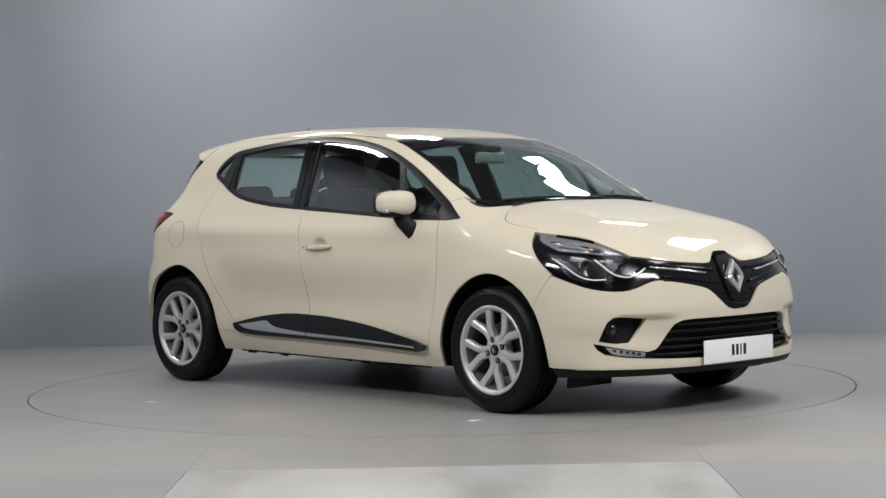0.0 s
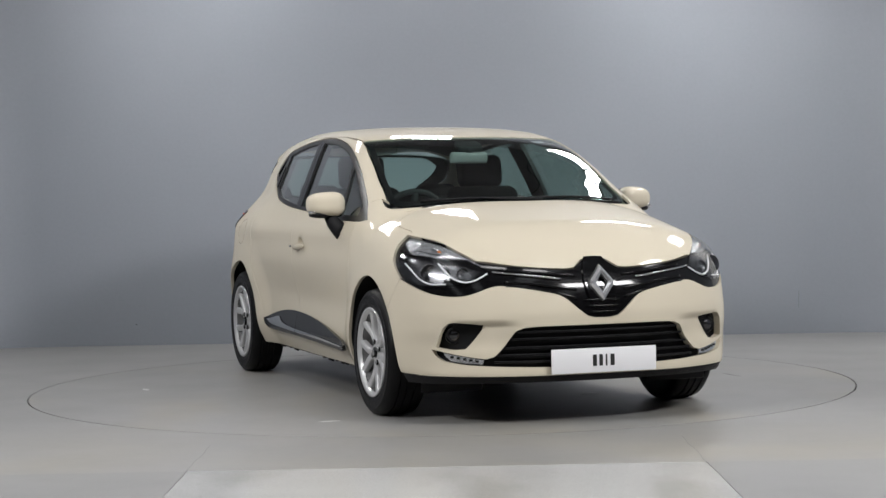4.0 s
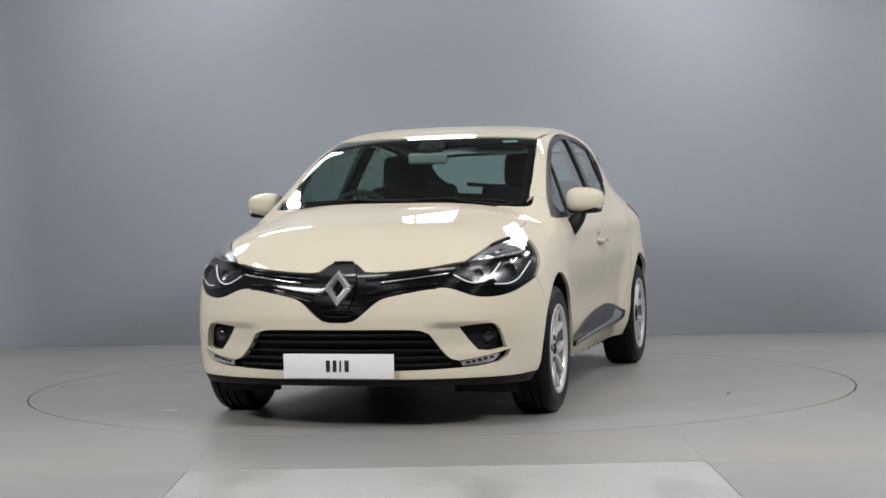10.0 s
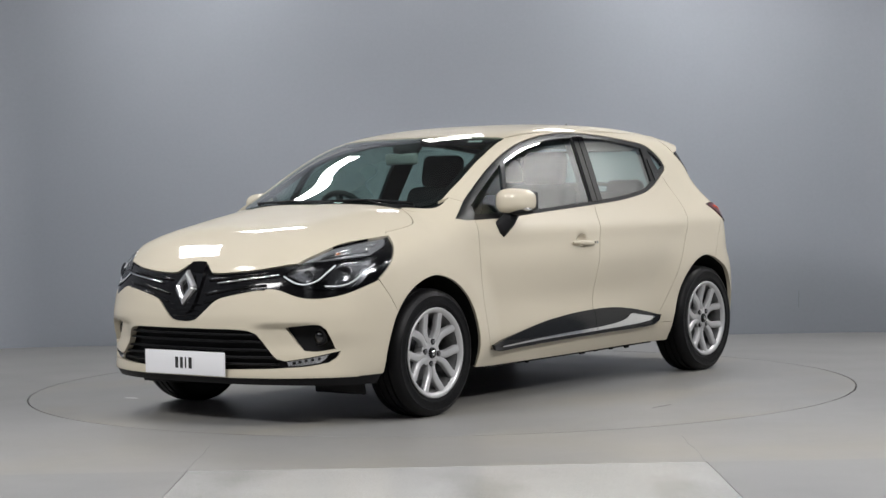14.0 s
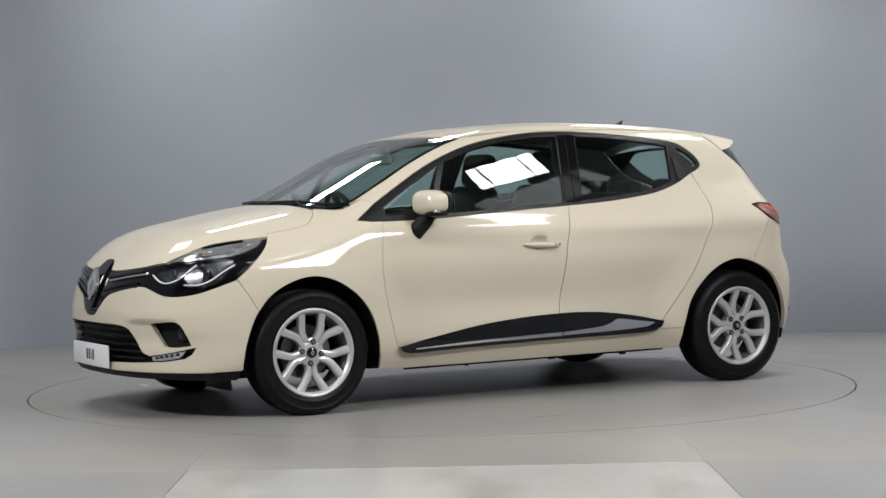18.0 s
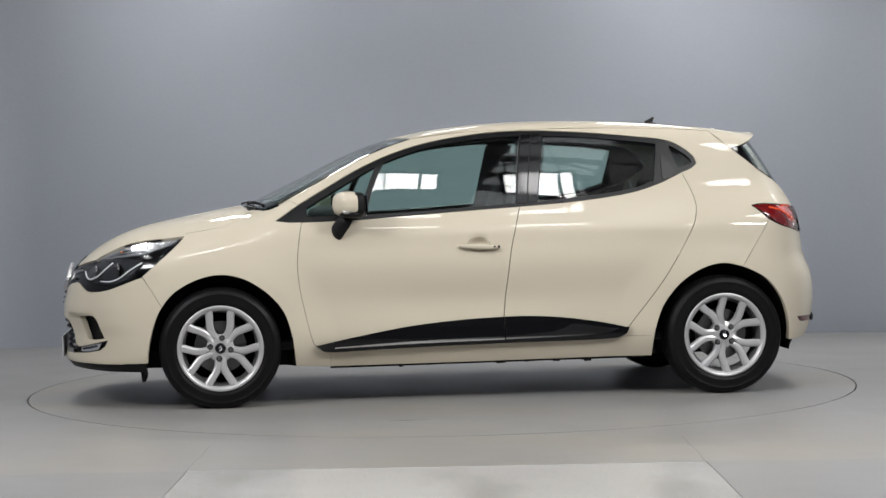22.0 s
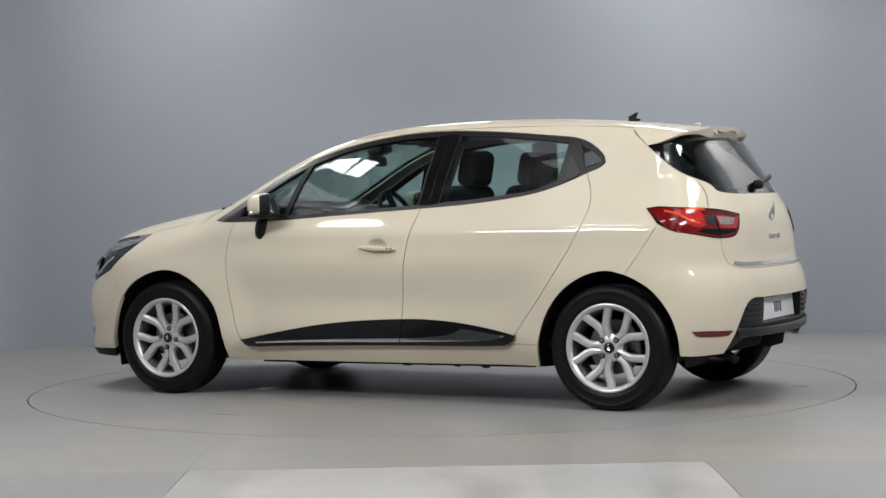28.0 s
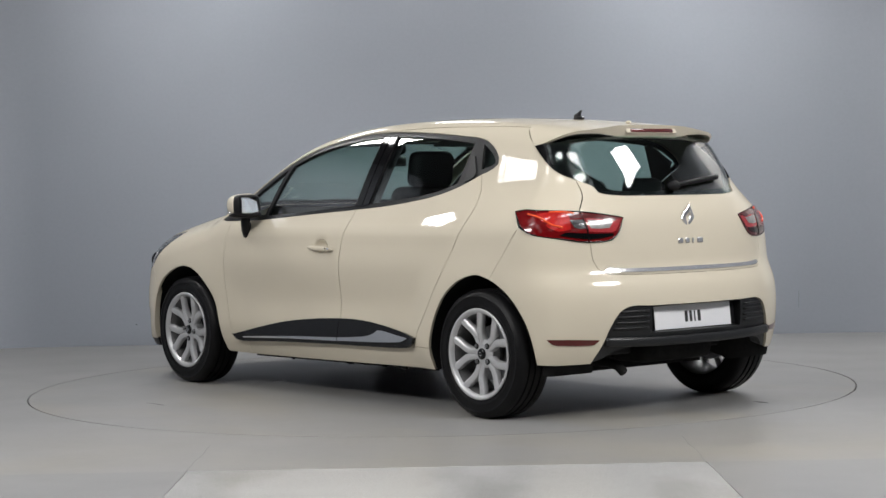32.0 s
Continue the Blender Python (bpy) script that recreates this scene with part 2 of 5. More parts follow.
def light_panel(w, h, m):
    """Lamp housing behind the light: a shallow tray open towards -z, with bars across its face."""
    tray = part("light_panel", box(w + 0.06, h + 0.06, 0.04, pose(0, 0, 0.035)), BLACK_FRAME, m=m)
    for x in (w / 2 + 0.015, -w / 2 - 0.015):
        part("side_rail", box(0.03, h + 0.06, 0.03), BLACK_FRAME, tray, m=pose(x, 0, 0))
    for y in (h / 2 + 0.015, -h / 2 - 0.015):
        part("long_rail", box(w, 0.03, 0.03), BLACK_FRAME, tray, m=pose(0, y, 0))
    for x in (-0.30 * w, 0.30 * w):
        part("divider", box(0.024, h, 0.008), BLACK_FRAME, tray, m=pose(x, 0, -0.012))
    up = m.inverted() @ Vector((m.translation.x, m.translation.y, 5.2))
    for x in (-0.4 * w, 0.4 * w):
        part("hanger", tube([(x, 0, 0.05), (up.x + x, up.y, up.z)], 0.008, 8), BLACK_FRAME, tray)
    return tray


# ---- the booth ----
RING = 2.244
WALL_Y, FRONT_Y, SIDE_X, CORNER = 3.15, -3.16, 3.62, 0.75
BOOTH_TOP = 3.16


def booth_plan(grow=0.0):
    r = CORNER + grow
    pts = [(-SIDE_X - grow, FRONT_Y)]
    for k in range(25):
        a = math.pi - k / 24 * math.pi / 2
        pts.append((-SIDE_X + CORNER + r * math.cos(a), WALL_Y - CORNER + r * math.sin(a)))
    for k in range(25):
        a = math.pi / 2 - k / 24 * math.pi / 2
        pts.append((SIDE_X - CORNER + r * math.cos(a), WALL_Y - CORNER + r * math.sin(a)))
    pts.append((SIDE_X + grow, FRONT_Y))
    return pts


inner, outer = booth_plan(), booth_plan(0.12)
bm = prism(inner + outer[::-1], 0.0, BOOTH_TOP)
wall = part("wall_booth", bm, WALL, smooth="angle")
tagged(wall, "curved plain blue-grey painted studio backdrop wall", "wall", kind="structure")

# unseen white bounce panel added on the side wall, to brighten flank and windows
BOUNCE_WHITE = material("white_bounce_paint", (0.66, 0.66, 0.65), 0.5, 0, 0, 0.3, 0.02, 60, 0.03, 2)
bounce_panel = part("wall_bounce_panel", box(0.02, 1.84, 3.06, pose(SIDE_X - 0.012, 1.46, 1.532)), BOUNCE_WHITE)
tagged(bounce_panel, "white bounce panel added on the studio side wall", "door", kind="structure")
for k in range(6):
    part("bounce_section", box(0.03, 1.78, 0.502, pose(SIDE_X - 0.036, 1.46, 0.256 + 0.504 * k)), BOUNCE_WHITE, bounce_panel)

# floor: painted booth area with a round opening, the turntable disc in it, worn concrete with painted-in sheen in front
SLOT = 0.009


def ring_floor(name, outline, hole, z, mat):
    n = len(hole)
    verts = [(x, y, z) for x, y in hole] + [(x, y, z) for x, y in outline]
    faces = [(i, n + i, n + (i + 1) % n, (i + 1) % n) for i in range(n)]
    low = [(x, y, z - 0.05) for x, y in hole]
    faces += [(i, (i + 1) % n, 2 * n + (i + 1) % n, 2 * n + i) for i in range(n)]
    return mesh_from(name, verts + low, faces, mat, smooth=False)


def circle(r, n=192):
    return [(r * math.cos(2 * math.pi * i / n), r * math.sin(2 * math.pi * i / n)) for i in range(n)]


def to_square(x, y, x0, x1, y0, y1):
    k = min((x1 if x > 0 else x0) / x if abs(x) > 1e-9 else 1e9, (y1 if y > 0 else y0) / y if abs(y) > 1e-9 else 1e9)
    return x * k, y * k


hole = circle(RING + SLOT)
square = [to_square(x, y, -SIDE_X, SIDE_X, FRONT_Y, WALL_Y) for x, y in hole]
floor = part("floor_booth", ring_floor("floor_booth", square, hole, 0.0, BOOTH_FLOOR))
tagged(floor, "pale grey painted studio floor round the turntable", "floor", kind="structure")
pit = part("floor_pit", prism(circle(RING + 0.1, 96), -0.09, -0.05), SEAM)
tagged(pit, "dark pit under the turntable edge", "floor", kind="structure")
table = part("turntable", prism(circle(RING), -0.045, 0.0), FLOOR)
tagged(table, "flush round pale grey painted car turntable in the floor", "turntable")
edge = part("edge_ring", lathe([(RING + 0.0005, -0.05), (RING + 0.0025, -0.006), (RING + 0.0005, -0.004)], 192, "Z"), SEAM, table, "dark rubber edge of the turntable")
CHIP = material("chipped_pale_paint", (0.62, 0.62, 0.61), 0.5, 0, 0, 0.4, 0.1, 80, 0.1, 9)


def blot(cx, cy, rx, ry, seed):
    rnd = random.Random(seed)
    return [(cx + rx * math.cos(a) * rnd.uniform(0.6, 1.1), cy + ry * math.sin(a) * rnd.uniform(0.6, 1.1)) for a in [2 * math.pi * k / 18 for k in range(18)]]


part("paint_chip", prism(blot(0.837, 0.513, 0.035, 0.05, 3), 0.0003, 0.0012), CHIP, table, "pale chip in the floor paint")
part("paint_chip", prism(blot(0.90, 0.44, 0.012, 0.018, 5), 0.0003, 0.0012), CHIP, table, "pale chip in the floor paint")
part("scuff", prism(blot(-1.896, -0.475, 0.05, 0.012, 7), 0.0003, 0.0010), SEAM, table, "dark tyre scuff")
for x, z, w, h in ((2.59, 0.25, 0.0012, 0.13), (-2.20, 0.15, 0.012, 0.005)):
    part("scuff", box(w, 0.001, h, pose(x, WALL_Y - 0.0012, z)), SEAM, wall, "small dark scuff on the wall paint")
part("paint_chip", prism(blot(-0.55, -1.55, 0.07, 0.018, 12), 0.0003, 0.0010), CHIP, table, "pale scrape in the floor paint")
part("paint_chip", prism(blot(1.35, -1.05, 0.02, 0.05, 15), 0.0003, 0.0010), CHIP, table, "pale scrape in the floor paint")
part("scuff", prism(blot(0.35, 1.62, 0.10, 0.012, 17), 0.0003, 0.0010), CRACK, table, "faint tyre scuff")
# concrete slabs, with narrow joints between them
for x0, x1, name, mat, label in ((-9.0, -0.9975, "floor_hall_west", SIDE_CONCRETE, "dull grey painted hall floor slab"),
                                 (-0.9945, 1.0205, "floor_hall_middle", CONCRETE, "worn polished concrete floor slab with its bright sheen in the colour"),
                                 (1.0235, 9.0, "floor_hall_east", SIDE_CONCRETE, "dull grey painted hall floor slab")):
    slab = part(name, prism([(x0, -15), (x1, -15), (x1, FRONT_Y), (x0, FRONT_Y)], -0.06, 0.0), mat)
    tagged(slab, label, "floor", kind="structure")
bed = part("floor_bed", prism([(-9, -15), (9, -15), (9, FRONT_Y), (-9, FRONT_Y)], -0.09, -0.064), SEAM)
tagged(bed, "dark filler under the floor joints", "floor", kind="structure")

for outline, name, label in (
        ([(-9.2, -15), (-9, -15), (-9, 4.5), (-9.2, 4.5)], "wall_west", "plain dark hall wall"),
        ([(9, -15), (9.2, -15), (9.2, 4.5), (9, 4.5)], "wall_east", "plain dark hall wall"),
        ([(-9.2, -15.2), (9.2, -15.2), (9.2, -15), (-9.2, -15)], "wall_south", "plain dark hall wall"),
        ([(-9.2, 4.5), (9.2, 4.5), (9.2, 4.7), (-9.2, 4.7)], "wall_north", "plain dark hall wall")):
    tagged(part(name, prism(outline, -0.06, 5.2), CEILING), label, "wall", kind="structure")
tagged(part("ceiling", prism([(-9.2, -15.2), (9.2, -15.2), (9.2, 4.7), (-9.2, 4.7)], 5.2, 5.4), ROOF_SHEET),
       "grey metal sheet hall roof", "ceiling", kind="structure")

# hall roof: rooflight strips, purlins and lattice trusses in front of and over the booth
ROOFLIGHT = material("milky_rooflight_sheet", (0.93, 0.97, 1.0), 0.5, glow=1.2, grain=0.02, grain_scale=30)
GALVANISED = material("galvanised_steel", (0.30, 0.30, 0.31), 0.45, 0.7, 0, 0.5, 0.1, 60, 0.1, 6)
for k in range(4):
    x = -6.3 + 4.2 * k
    light = part("rooflight", prism([(x - 0.55, -13.5), (x + 0.55, -13.5), (x + 0.55, -1.6), (x - 0.55, -1.6)], 5.16, 5.196), ROOFLIGHT)
    tagged(light, "milky translucent rooflight strip in the hall roof", "rooflight", kind="structure")
for k in range(9):
    y = -13.0 + 1.4 * k
    tagged(part("purlin", box(18.0, 0.07, 0.14, pose(0, y, 5.088)), GALVANISED), "galvanised steel purlin under the hall roof", "purlin", "roof purlins", kind="structure")


def roof_truss(y):
    truss = part("roof_truss", box(18.0, 0.09, 0.09, pose(0, y, 4.970)), GALVANISED)
    part("bottom_chord", box(18.0, 0.08, 0.08, pose(0, y, 4.42)), GALVANISED, truss)
    for k in range(20):
        a, b = (4.46, 4.93) if k % 2 else (4.93, 4.46)
        part("brace", tube([(-9 + 0.9 * k, y, a), (-8.1 + 0.9 * k, y, b)], 0.025, 6), GALVANISED, truss)
    tagged(truss, "galvanised lattice roof truss across the hall", "roof truss", "hall roof trusses")


for y in (-3.6, -7.8, -12.0):
    roof_truss(y)

# the joints run on faintly as cracks in the floor paint
rng = random.Random(4)
for x0 in (-0.996, 1.022):
    y, pts = FRONT_Y, []
    while y < -2.33:
        pts.append((x0 + rng.uniform(-0.006, 0.006) * (y > FRONT_Y), y))
        y += 0.07
    pts = [(px, py) for px, py in pts if math.hypot(px, py) > RING + 0.03]
    crack = part("floor_crack", prism([(px - 0.0008, py) for px, py in pts] + [(px + 0.0008, py) for px, py in pts[::-1]], -0.004, 0.0006), CRACK)
    tagged(crack, "thin grey crack in the floor paint", "floor crack", kind="structure")

# lamp housings over the booth, and round the added fill pair in front
for x, y, z, w, h, watts, target in LAMPS:
    tagged(light_panel(w, h, look((x, y, z), target)), "flat white studio light in a black frame, the outer front pair added as fill", "studio light", "studio light strips")


import functools


# ---- the car's skin: one smooth closed form that all outer panels lie on ----
def curve(*pts):
    """Smooth monotone curve through (position, value) points, as a function on arrays."""
    p = np.array(sorted(pts), float)
    x, y = p[:, 0], p[:, 1]
    h, d = np.diff(x), np.diff(y) / np.diff(x)
    m = np.empty(len(x))
    m[0], m[-1] = d[0], d[-1]
    for i in range(1, len(x) - 1):
        m[i] = 0 if d[i - 1] * d[i] <= 0 else (h[i - 1] + h[i]) * 3 / ((2 * h[i] + h[i - 1]) / d[i - 1] + (h[i] + 2 * h[i - 1]) / d[i])
    t = np.linspace(x[0], x[-1], 1500)
    i = np.clip(np.searchsorted(x, t) - 1, 0, len(x) - 2)
    u = (t - x[i]) / h[i]
    v = (2 * u**3 - 3 * u**2 + 1) * y[i] + (u**3 - 2 * u**2 + u) * h[i] * m[i] + (3 * u**2 - 2 * u**3) * y[i + 1] + (u**3 - u**2) * h[i] * m[i + 1]
    k = np.exp(-0.5 * (np.arange(-30, 31) / 12.0) ** 2)
    pad = np.concatenate([v[0] + (v[1] - v[0]) * np.arange(-30, 0), v, v[-1] + (v[-1] - v[-2]) * np.arange(1, 31)])
    v = np.convolve(pad, k / k.sum(), "valid")
    lo, hi = (v[1] - v[0]) / (t[1] - t[0]), (v[-1] - v[-2]) / (t[1] - t[0])

    def at(q):
        return np.interp(q, t, v) + np.minimum(q - t[0], 0) * lo + np.maximum(q - t[-1], 0) * hi
    return at


def spline(*pts):
    """Natural cubic curve through (position, value) points, for surfaces whose reflections must flow."""
    p = np.array(sorted(pts), float)
    x, y = p[:, 0], p[:, 1]
    n, h = len(x), np.diff(x)
    A, r = np.eye(n), np.zeros(n)
    for i in range(1, n - 1):
        A[i, i - 1:i + 2] = h[i - 1], 2 * (h[i - 1] + h[i]), h[i]
        r[i] = 6 * ((y[i + 1] - y[i]) / h[i] - (y[i] - y[i - 1]) / h[i - 1])
    m = np.linalg.solve(A, r)

    def at(q):
        q = np.asarray(q, float)
        i = np.clip(np.searchsorted(x, q) - 1, 0, n - 2)
        a, b = x[i + 1] - q, q - x[i]
        a, b = np.maximum(a, 0) * (q >= x[0]) + h[0] * (q < x[0]), np.maximum(b, 0) * (q <= x[-1]) + h[-1] * (q > x[-1])
        b = np.where(q < x[0], 0, b)
        a = np.where(q > x[-1], 0, a)
        v = (m[i] * a**3 + m[i + 1] * b**3) / (6 * h[i]) + (y[i] / h[i] - m[i] * h[i] / 6) * a + (y[i + 1] / h[i] - m[i + 1] * h[i] / 6) * b
        lo, hi = (y[1] - y[0]) / h[0] - m[1] * h[0] / 6, (y[-1] - y[-2]) / h[-1] + m[-2] * h[-1] / 6
        return v + np.minimum(q - x[0], 0) * lo + np.maximum(q - x[-1], 0) * hi

    grid = np.linspace(x[0] - 2.0, x[-1] + 2.0, 9000)
    table = at(grid)
    return lambda q: np.interp(q, grid, table)


def ramp(v, a, b):
    u = np.clip((v - a) / (b - a), 0, 1)
    return u * u * (3 - 2 * u)


AXLE, HUB_Z = 1.2945, 0.303
def smax(a, b, k):
    h = np.maximum(k - np.abs(a - b), 0) / k
    return np.maximum(a, b) + h * h * k * 0.25


HOOD = spline((2.25, 0.585), (2.09, 0.705), (1.95, 0.798), (1.717, 0.909), (1.6, 0.9367), (1.45, 0.9666), (1.3, 0.9944), (1.15, 1.020), (0.9, 1.058))
CABIN = spline((1.35, 0.90), (1.13, 1.024), (0.86, 1.152), (0.55, 1.300), (0.25, 1.387), (-0.1, 1.431), (-0.5, 1.444), (-0.95, 1.430), (-1.35, 1.393), (-1.6, 1.35), (-1.95, 1.25))


def TOP(x):
    return smax(HOOD(x), CABIN(x), 0.012)


CROWN = spline((2.2, 0.33), (1.8, 0.255), (1.4, 0.25), (1.0, 0.25), (0.6, 0.21), (0.3, 0.16), (-0.5, 0.14), (-1.2, 0.15), (-1.7, 0.19))
FLANK = spline((0.1, 0.70), (0.2, 0.760), (0.30, 0.801), (0.42, 0.812), (0.56, 0.819), (0.70, 0.834), (0.80, 0.838), (0.90, 0.828), (1.05, 0.795), (1.3, 0.73), (1.6, 0.65))


def SIDE(z):
    h = z - 0.95
    pane = 0.775 - 0.36 * h - 0.18 * h * np.maximum(h, 0)
    return -smax(-FLANK(z), -pane, 0.045)


CABIN_IN = curve((1.3, 0.03), (0.9, 0.02), (0.3, 0.0), (-0.6, 0.008), (-1.0, 0.03), (-1.22, 0.047), (-1.4, 0.068), (-1.7, 0.10))
NOSE = curve((0.1, 1.95), (0.17, 2.05), (0.2, 2.092), (0.235, 2.112), (0.3, 2.106), (0.36, 2.106), (0.44, 2.122), (0.5, 2.12), (0.55, 2.11), (0.64, 2.085),
             (0.72, 2.05), (0.8, 1.99), (1.0, 1.8))
NOSE_IN = spline((0, 0), (0.15, 0.004), (0.3, 0.020), (0.4, 0.042), (0.5, 0.078), (0.6, 0.13), (0.7, 0.21), (0.78, 0.305), (0.84, 0.42), (0.9, 0.62))
BOOT_LINE = spline((0.1, -1.80), (0.22, -1.86), (0.3, -1.895), (0.4, -1.918), (0.5, -1.925), (0.58, -1.918), (0.64, -1.90), (0.69, -1.876), (0.76, -1.864), (0.85, -1.853), (0.925, -1.838),
             (1.0, -1.812), (1.1, -1.775), (1.4, -1.66))


def TAIL(z):
    h = z - 1.03
    return smax(BOOT_LINE(z), -1.796 + 0.56 * h + 0.25 * h * np.maximum(h, 0), 0.015)


TAIL_IN = spline((0, 0), (0.2, 0.006), (0.35, 0.020), (0.5, 0.052), (0.65, 0.118), (0.75, 0.185), (0.82, 0.27), (0.9, 0.46))


def skin(p):
    x, a, z = p[:, 0], np.abs(p[:, 1]), p[:, 2]
    w = SIDE(z) - CABIN_IN(x) * ramp(z, 0.86, 1.12)
    for axle in (AXLE, -AXLE):
        d = np.hypot(x - axle, z - HUB_Z)
        w = w + 0.040 * (1 - ramp(d, 0.36, 0.60)) * (1 - ramp(z, 0.55, 0.85))
    w = w + 0.022 * np.exp(-((x + 1.35) / 0.42) ** 2 - ((z - 0.90) / 0.11) ** 2)
    w = w - 0.016 * np.exp(-((x - 0.05) / 0.75) ** 2 - ((z - 0.50) / 0.10) ** 2)
    w = w - 0.022 * np.clip(1 - ((x + 0.022) / 0.052) ** 2 - ((z - 0.797) / 0.032) ** 2, 0, 1) ** 0.8
    w = w + 0.015 * np.exp(-((z - 0.868) / 0.055) ** 2) * ramp(x, -1.25, -0.95) * (1 - ramp(x, 0.75, 1.05))
    slope = (TOP(x + 0.01) - TOP(x - 0.01)) / 0.02
    fore = ramp(x, 1.0, 1.3)
    top = (z - TOP(x) + CROWN(x) * a ** 2.7 * (1 - fore) + 0.35 * a ** 3.7 * fore) / np.sqrt(1 + slope**2)
    hollow = ramp(a, 0.36, 0.50) * (1 - ramp(a, 0.62, 0.70)) * (1 - ramp(z, 0.455, 0.482)) * ramp(z, 0.32, 0.44)
    nose = (x - NOSE(z) + NOSE_IN(a) + 0.026 * hollow) * 0.9
    tail = (TAIL(z) + TAIL_IN(a) * (1 + 0.9 * ramp(z, 0.88, 1.15)) - x) * 0.9
    f = smax(a - w, top, 0.078 - 0.023 * fore)
    f = smax(f, nose, 0.07)
    f = smax(f, tail, 0.06)
    return smax(f, 0.16 - z, 0.03)


def skin_normal(p, e=0.006):
    g = np.stack([skin(p + np.eye(3)[i] * e) - skin(p - np.eye(3)[i] * e) for i in range(3)], 1)
    return g / np.linalg.norm(g, axis=1)[:, None]


def cast(start, way, far=3.0, steps=64):
    """Where rays from outside first meet the skin."""
    n = len(start)
    ts = np.linspace(0, far, steps)
    lo, hi, found = np.zeros(n), np.full(n, far), np.zeros(n, bool)
    for i in range(1, steps):
        inside = (skin(start + way * ts[i]) < 0) & ~found
        lo[inside], hi[inside] = ts[i - 1], ts[i]
        found |= inside
    for _ in range(18):
        mid = (lo + hi) / 2
        inside = skin(start + way * mid[:, None]) < 0
        hi, lo = np.where(inside, mid, hi), np.where(inside, lo, mid)
    return start + way * hi[:, None]


# each view maps two numbers to a ray, and a point to its two numbers
FRONT_AXIS, REAR_AXIS = 1.15, -1.05


def rays(view, uv):
    u, v = uv[:, 0], uv[:, 1]
    o, one = np.zeros(len(u)), np.ones(len(u))
    if view == "side":
        return np.stack([u, one * 1.5, v], 1), np.stack([o, -one, o], 1)
    if view == "top":
        return np.stack([u, v, one * 2.2], 1), np.stack([o, o, -one], 1)
    if view == "front":
        return np.stack([one * 3, u, v], 1), np.stack([-one, o, o], 1)
    if view == "rear":
        return np.stack([-one * 3, u, v], 1), np.stack([one, o, o], 1)
    axis, sign = (FRONT_AXIS, 1) if view == "nose" else (REAR_AXIS, -1)
    c, s = np.cos(u) * sign, np.sin(u)
    return np.stack([axis + c * 2.2, s * 2.2, v], 1), np.stack([-c, -s, o], 1)


def flat(view, p):
    if view == "side":
        return p[:, [0, 2]]
    if view == "top":
        return p[:, [0, 1]]
    if view in ("front", "rear"):
        return p[:, [1, 2]]
    axis, sign = (FRONT_AXIS, 1) if view == "nose" else (REAR_AXIS, -1)
    return np.stack([np.arctan2(p[:, 1], (p[:, 0] - axis) * sign), p[:, 2]], 1)


def on(view, *uv):
    uv = np.array(uv, float)
    return cast(*rays(view, uv))


VIEWS = {"s": "side", "t": "top", "f": "front", "r": "rear", "q": "tail", "n": "nose"}


@functools.cache
def line(text, step=0.025):
    """Points on the skin from text: 's x z', 't x y', 'f y z', 'r y z' separated by commas; '|' makes a corner. A smooth line runs through each run."""
    out = []
    for run in text.split("|"):
        pts = []
        for item in run.split(","):
            k, u, v = item.split()
            pts.append((VIEWS[k], radians(float(u)) if k in "qn" else float(u), float(v)))
        start, way = zip(*[rays(v, np.array([[a, b]])) for v, a, b in pts])
        out.append(smooth_line(cast(np.concatenate(start), np.concatenate(way)), step))
    res = [out[0]]
    for nxt in out[1:]:
        res.append(nxt)
    return np.concatenate(res)


def smooth_line(pts, step=0.025):
    if len(pts) < 2:
        return pts
    got = []
    ext = np.vstack([2 * pts[0] - pts[1], pts, 2 * pts[-1] - pts[-2]])
    for i in range(1, len(ext) - 2):
        a, b, c, d = ext[i - 1:i + 3]
        ta = np.linalg.norm(b - a) ** 0.5 + 1e-9
        tb = ta + np.linalg.norm(c - b) ** 0.5 + 1e-9
        tc = tb + np.linalg.norm(d - c) ** 0.5 + 1e-9
        n = max(1, int(np.linalg.norm(c - b) / step))
        for t in ta + (tb - ta) * np.arange(n) / n:
            a1, a2, a3 = (ta - t) / ta * a + t / ta * b, (tb - t) / (tb - ta) * b + (t - ta) / (tb - ta) * c, (tc - t) / (tc - tb) * c + (t - tb) / (tc - tb) * d
            b1, b2 = (tb - t) / tb * a1 + t / tb * a2, (tc - t) / (tc - ta) * a2 + (t - ta) / (tc - ta) * a3
            got.append((tb - t) / (tb - ta) * b1 + (t - ta) / (tb - ta) * b2)
    got.append(pts[-1])
    return np.array(got)


def mirrored(p):
    return p * np.array([1, -1, 1])


def inside(poly, pts):
    x, y = pts[:, 0], pts[:, 1]
    hit = np.zeros(len(pts), bool)
    a = poly
    b = np.roll(poly, -1, 0)
    for (x0, y0), (x1, y1) in zip(a, b):
        if y0 == y1:
            continue
        c = ((y0 > y) != (y1 > y)) & (x < (x1 - x0) * (y - y0) / (y1 - y0) + x0)
        hit ^= c
    return hit


def edge_distance(poly, pts):
    best = np.full(len(pts), 1e9)
    for a, b in zip(poly, np.roll(poly, -1, 0)):
        d = b - a
        t = np.clip(((pts - a) @ d) / max(d @ d, 1e-12), 0, 1)
        best = np.minimum(best, np.linalg.norm(pts - a - t[:, None] * d, axis=1))
    return best


def clean(p):
    keep = [0]
    for i in range(1, len(p)):
        if np.linalg.norm(p[i] - p[keep[-1]]) > 0.003:
            keep.append(i)
    if np.linalg.norm(p[keep[-1]] - p[0]) < 0.003:
        keep.pop()
    return p[keep]


from mathutils.geometry import delaunay_2d_cdt


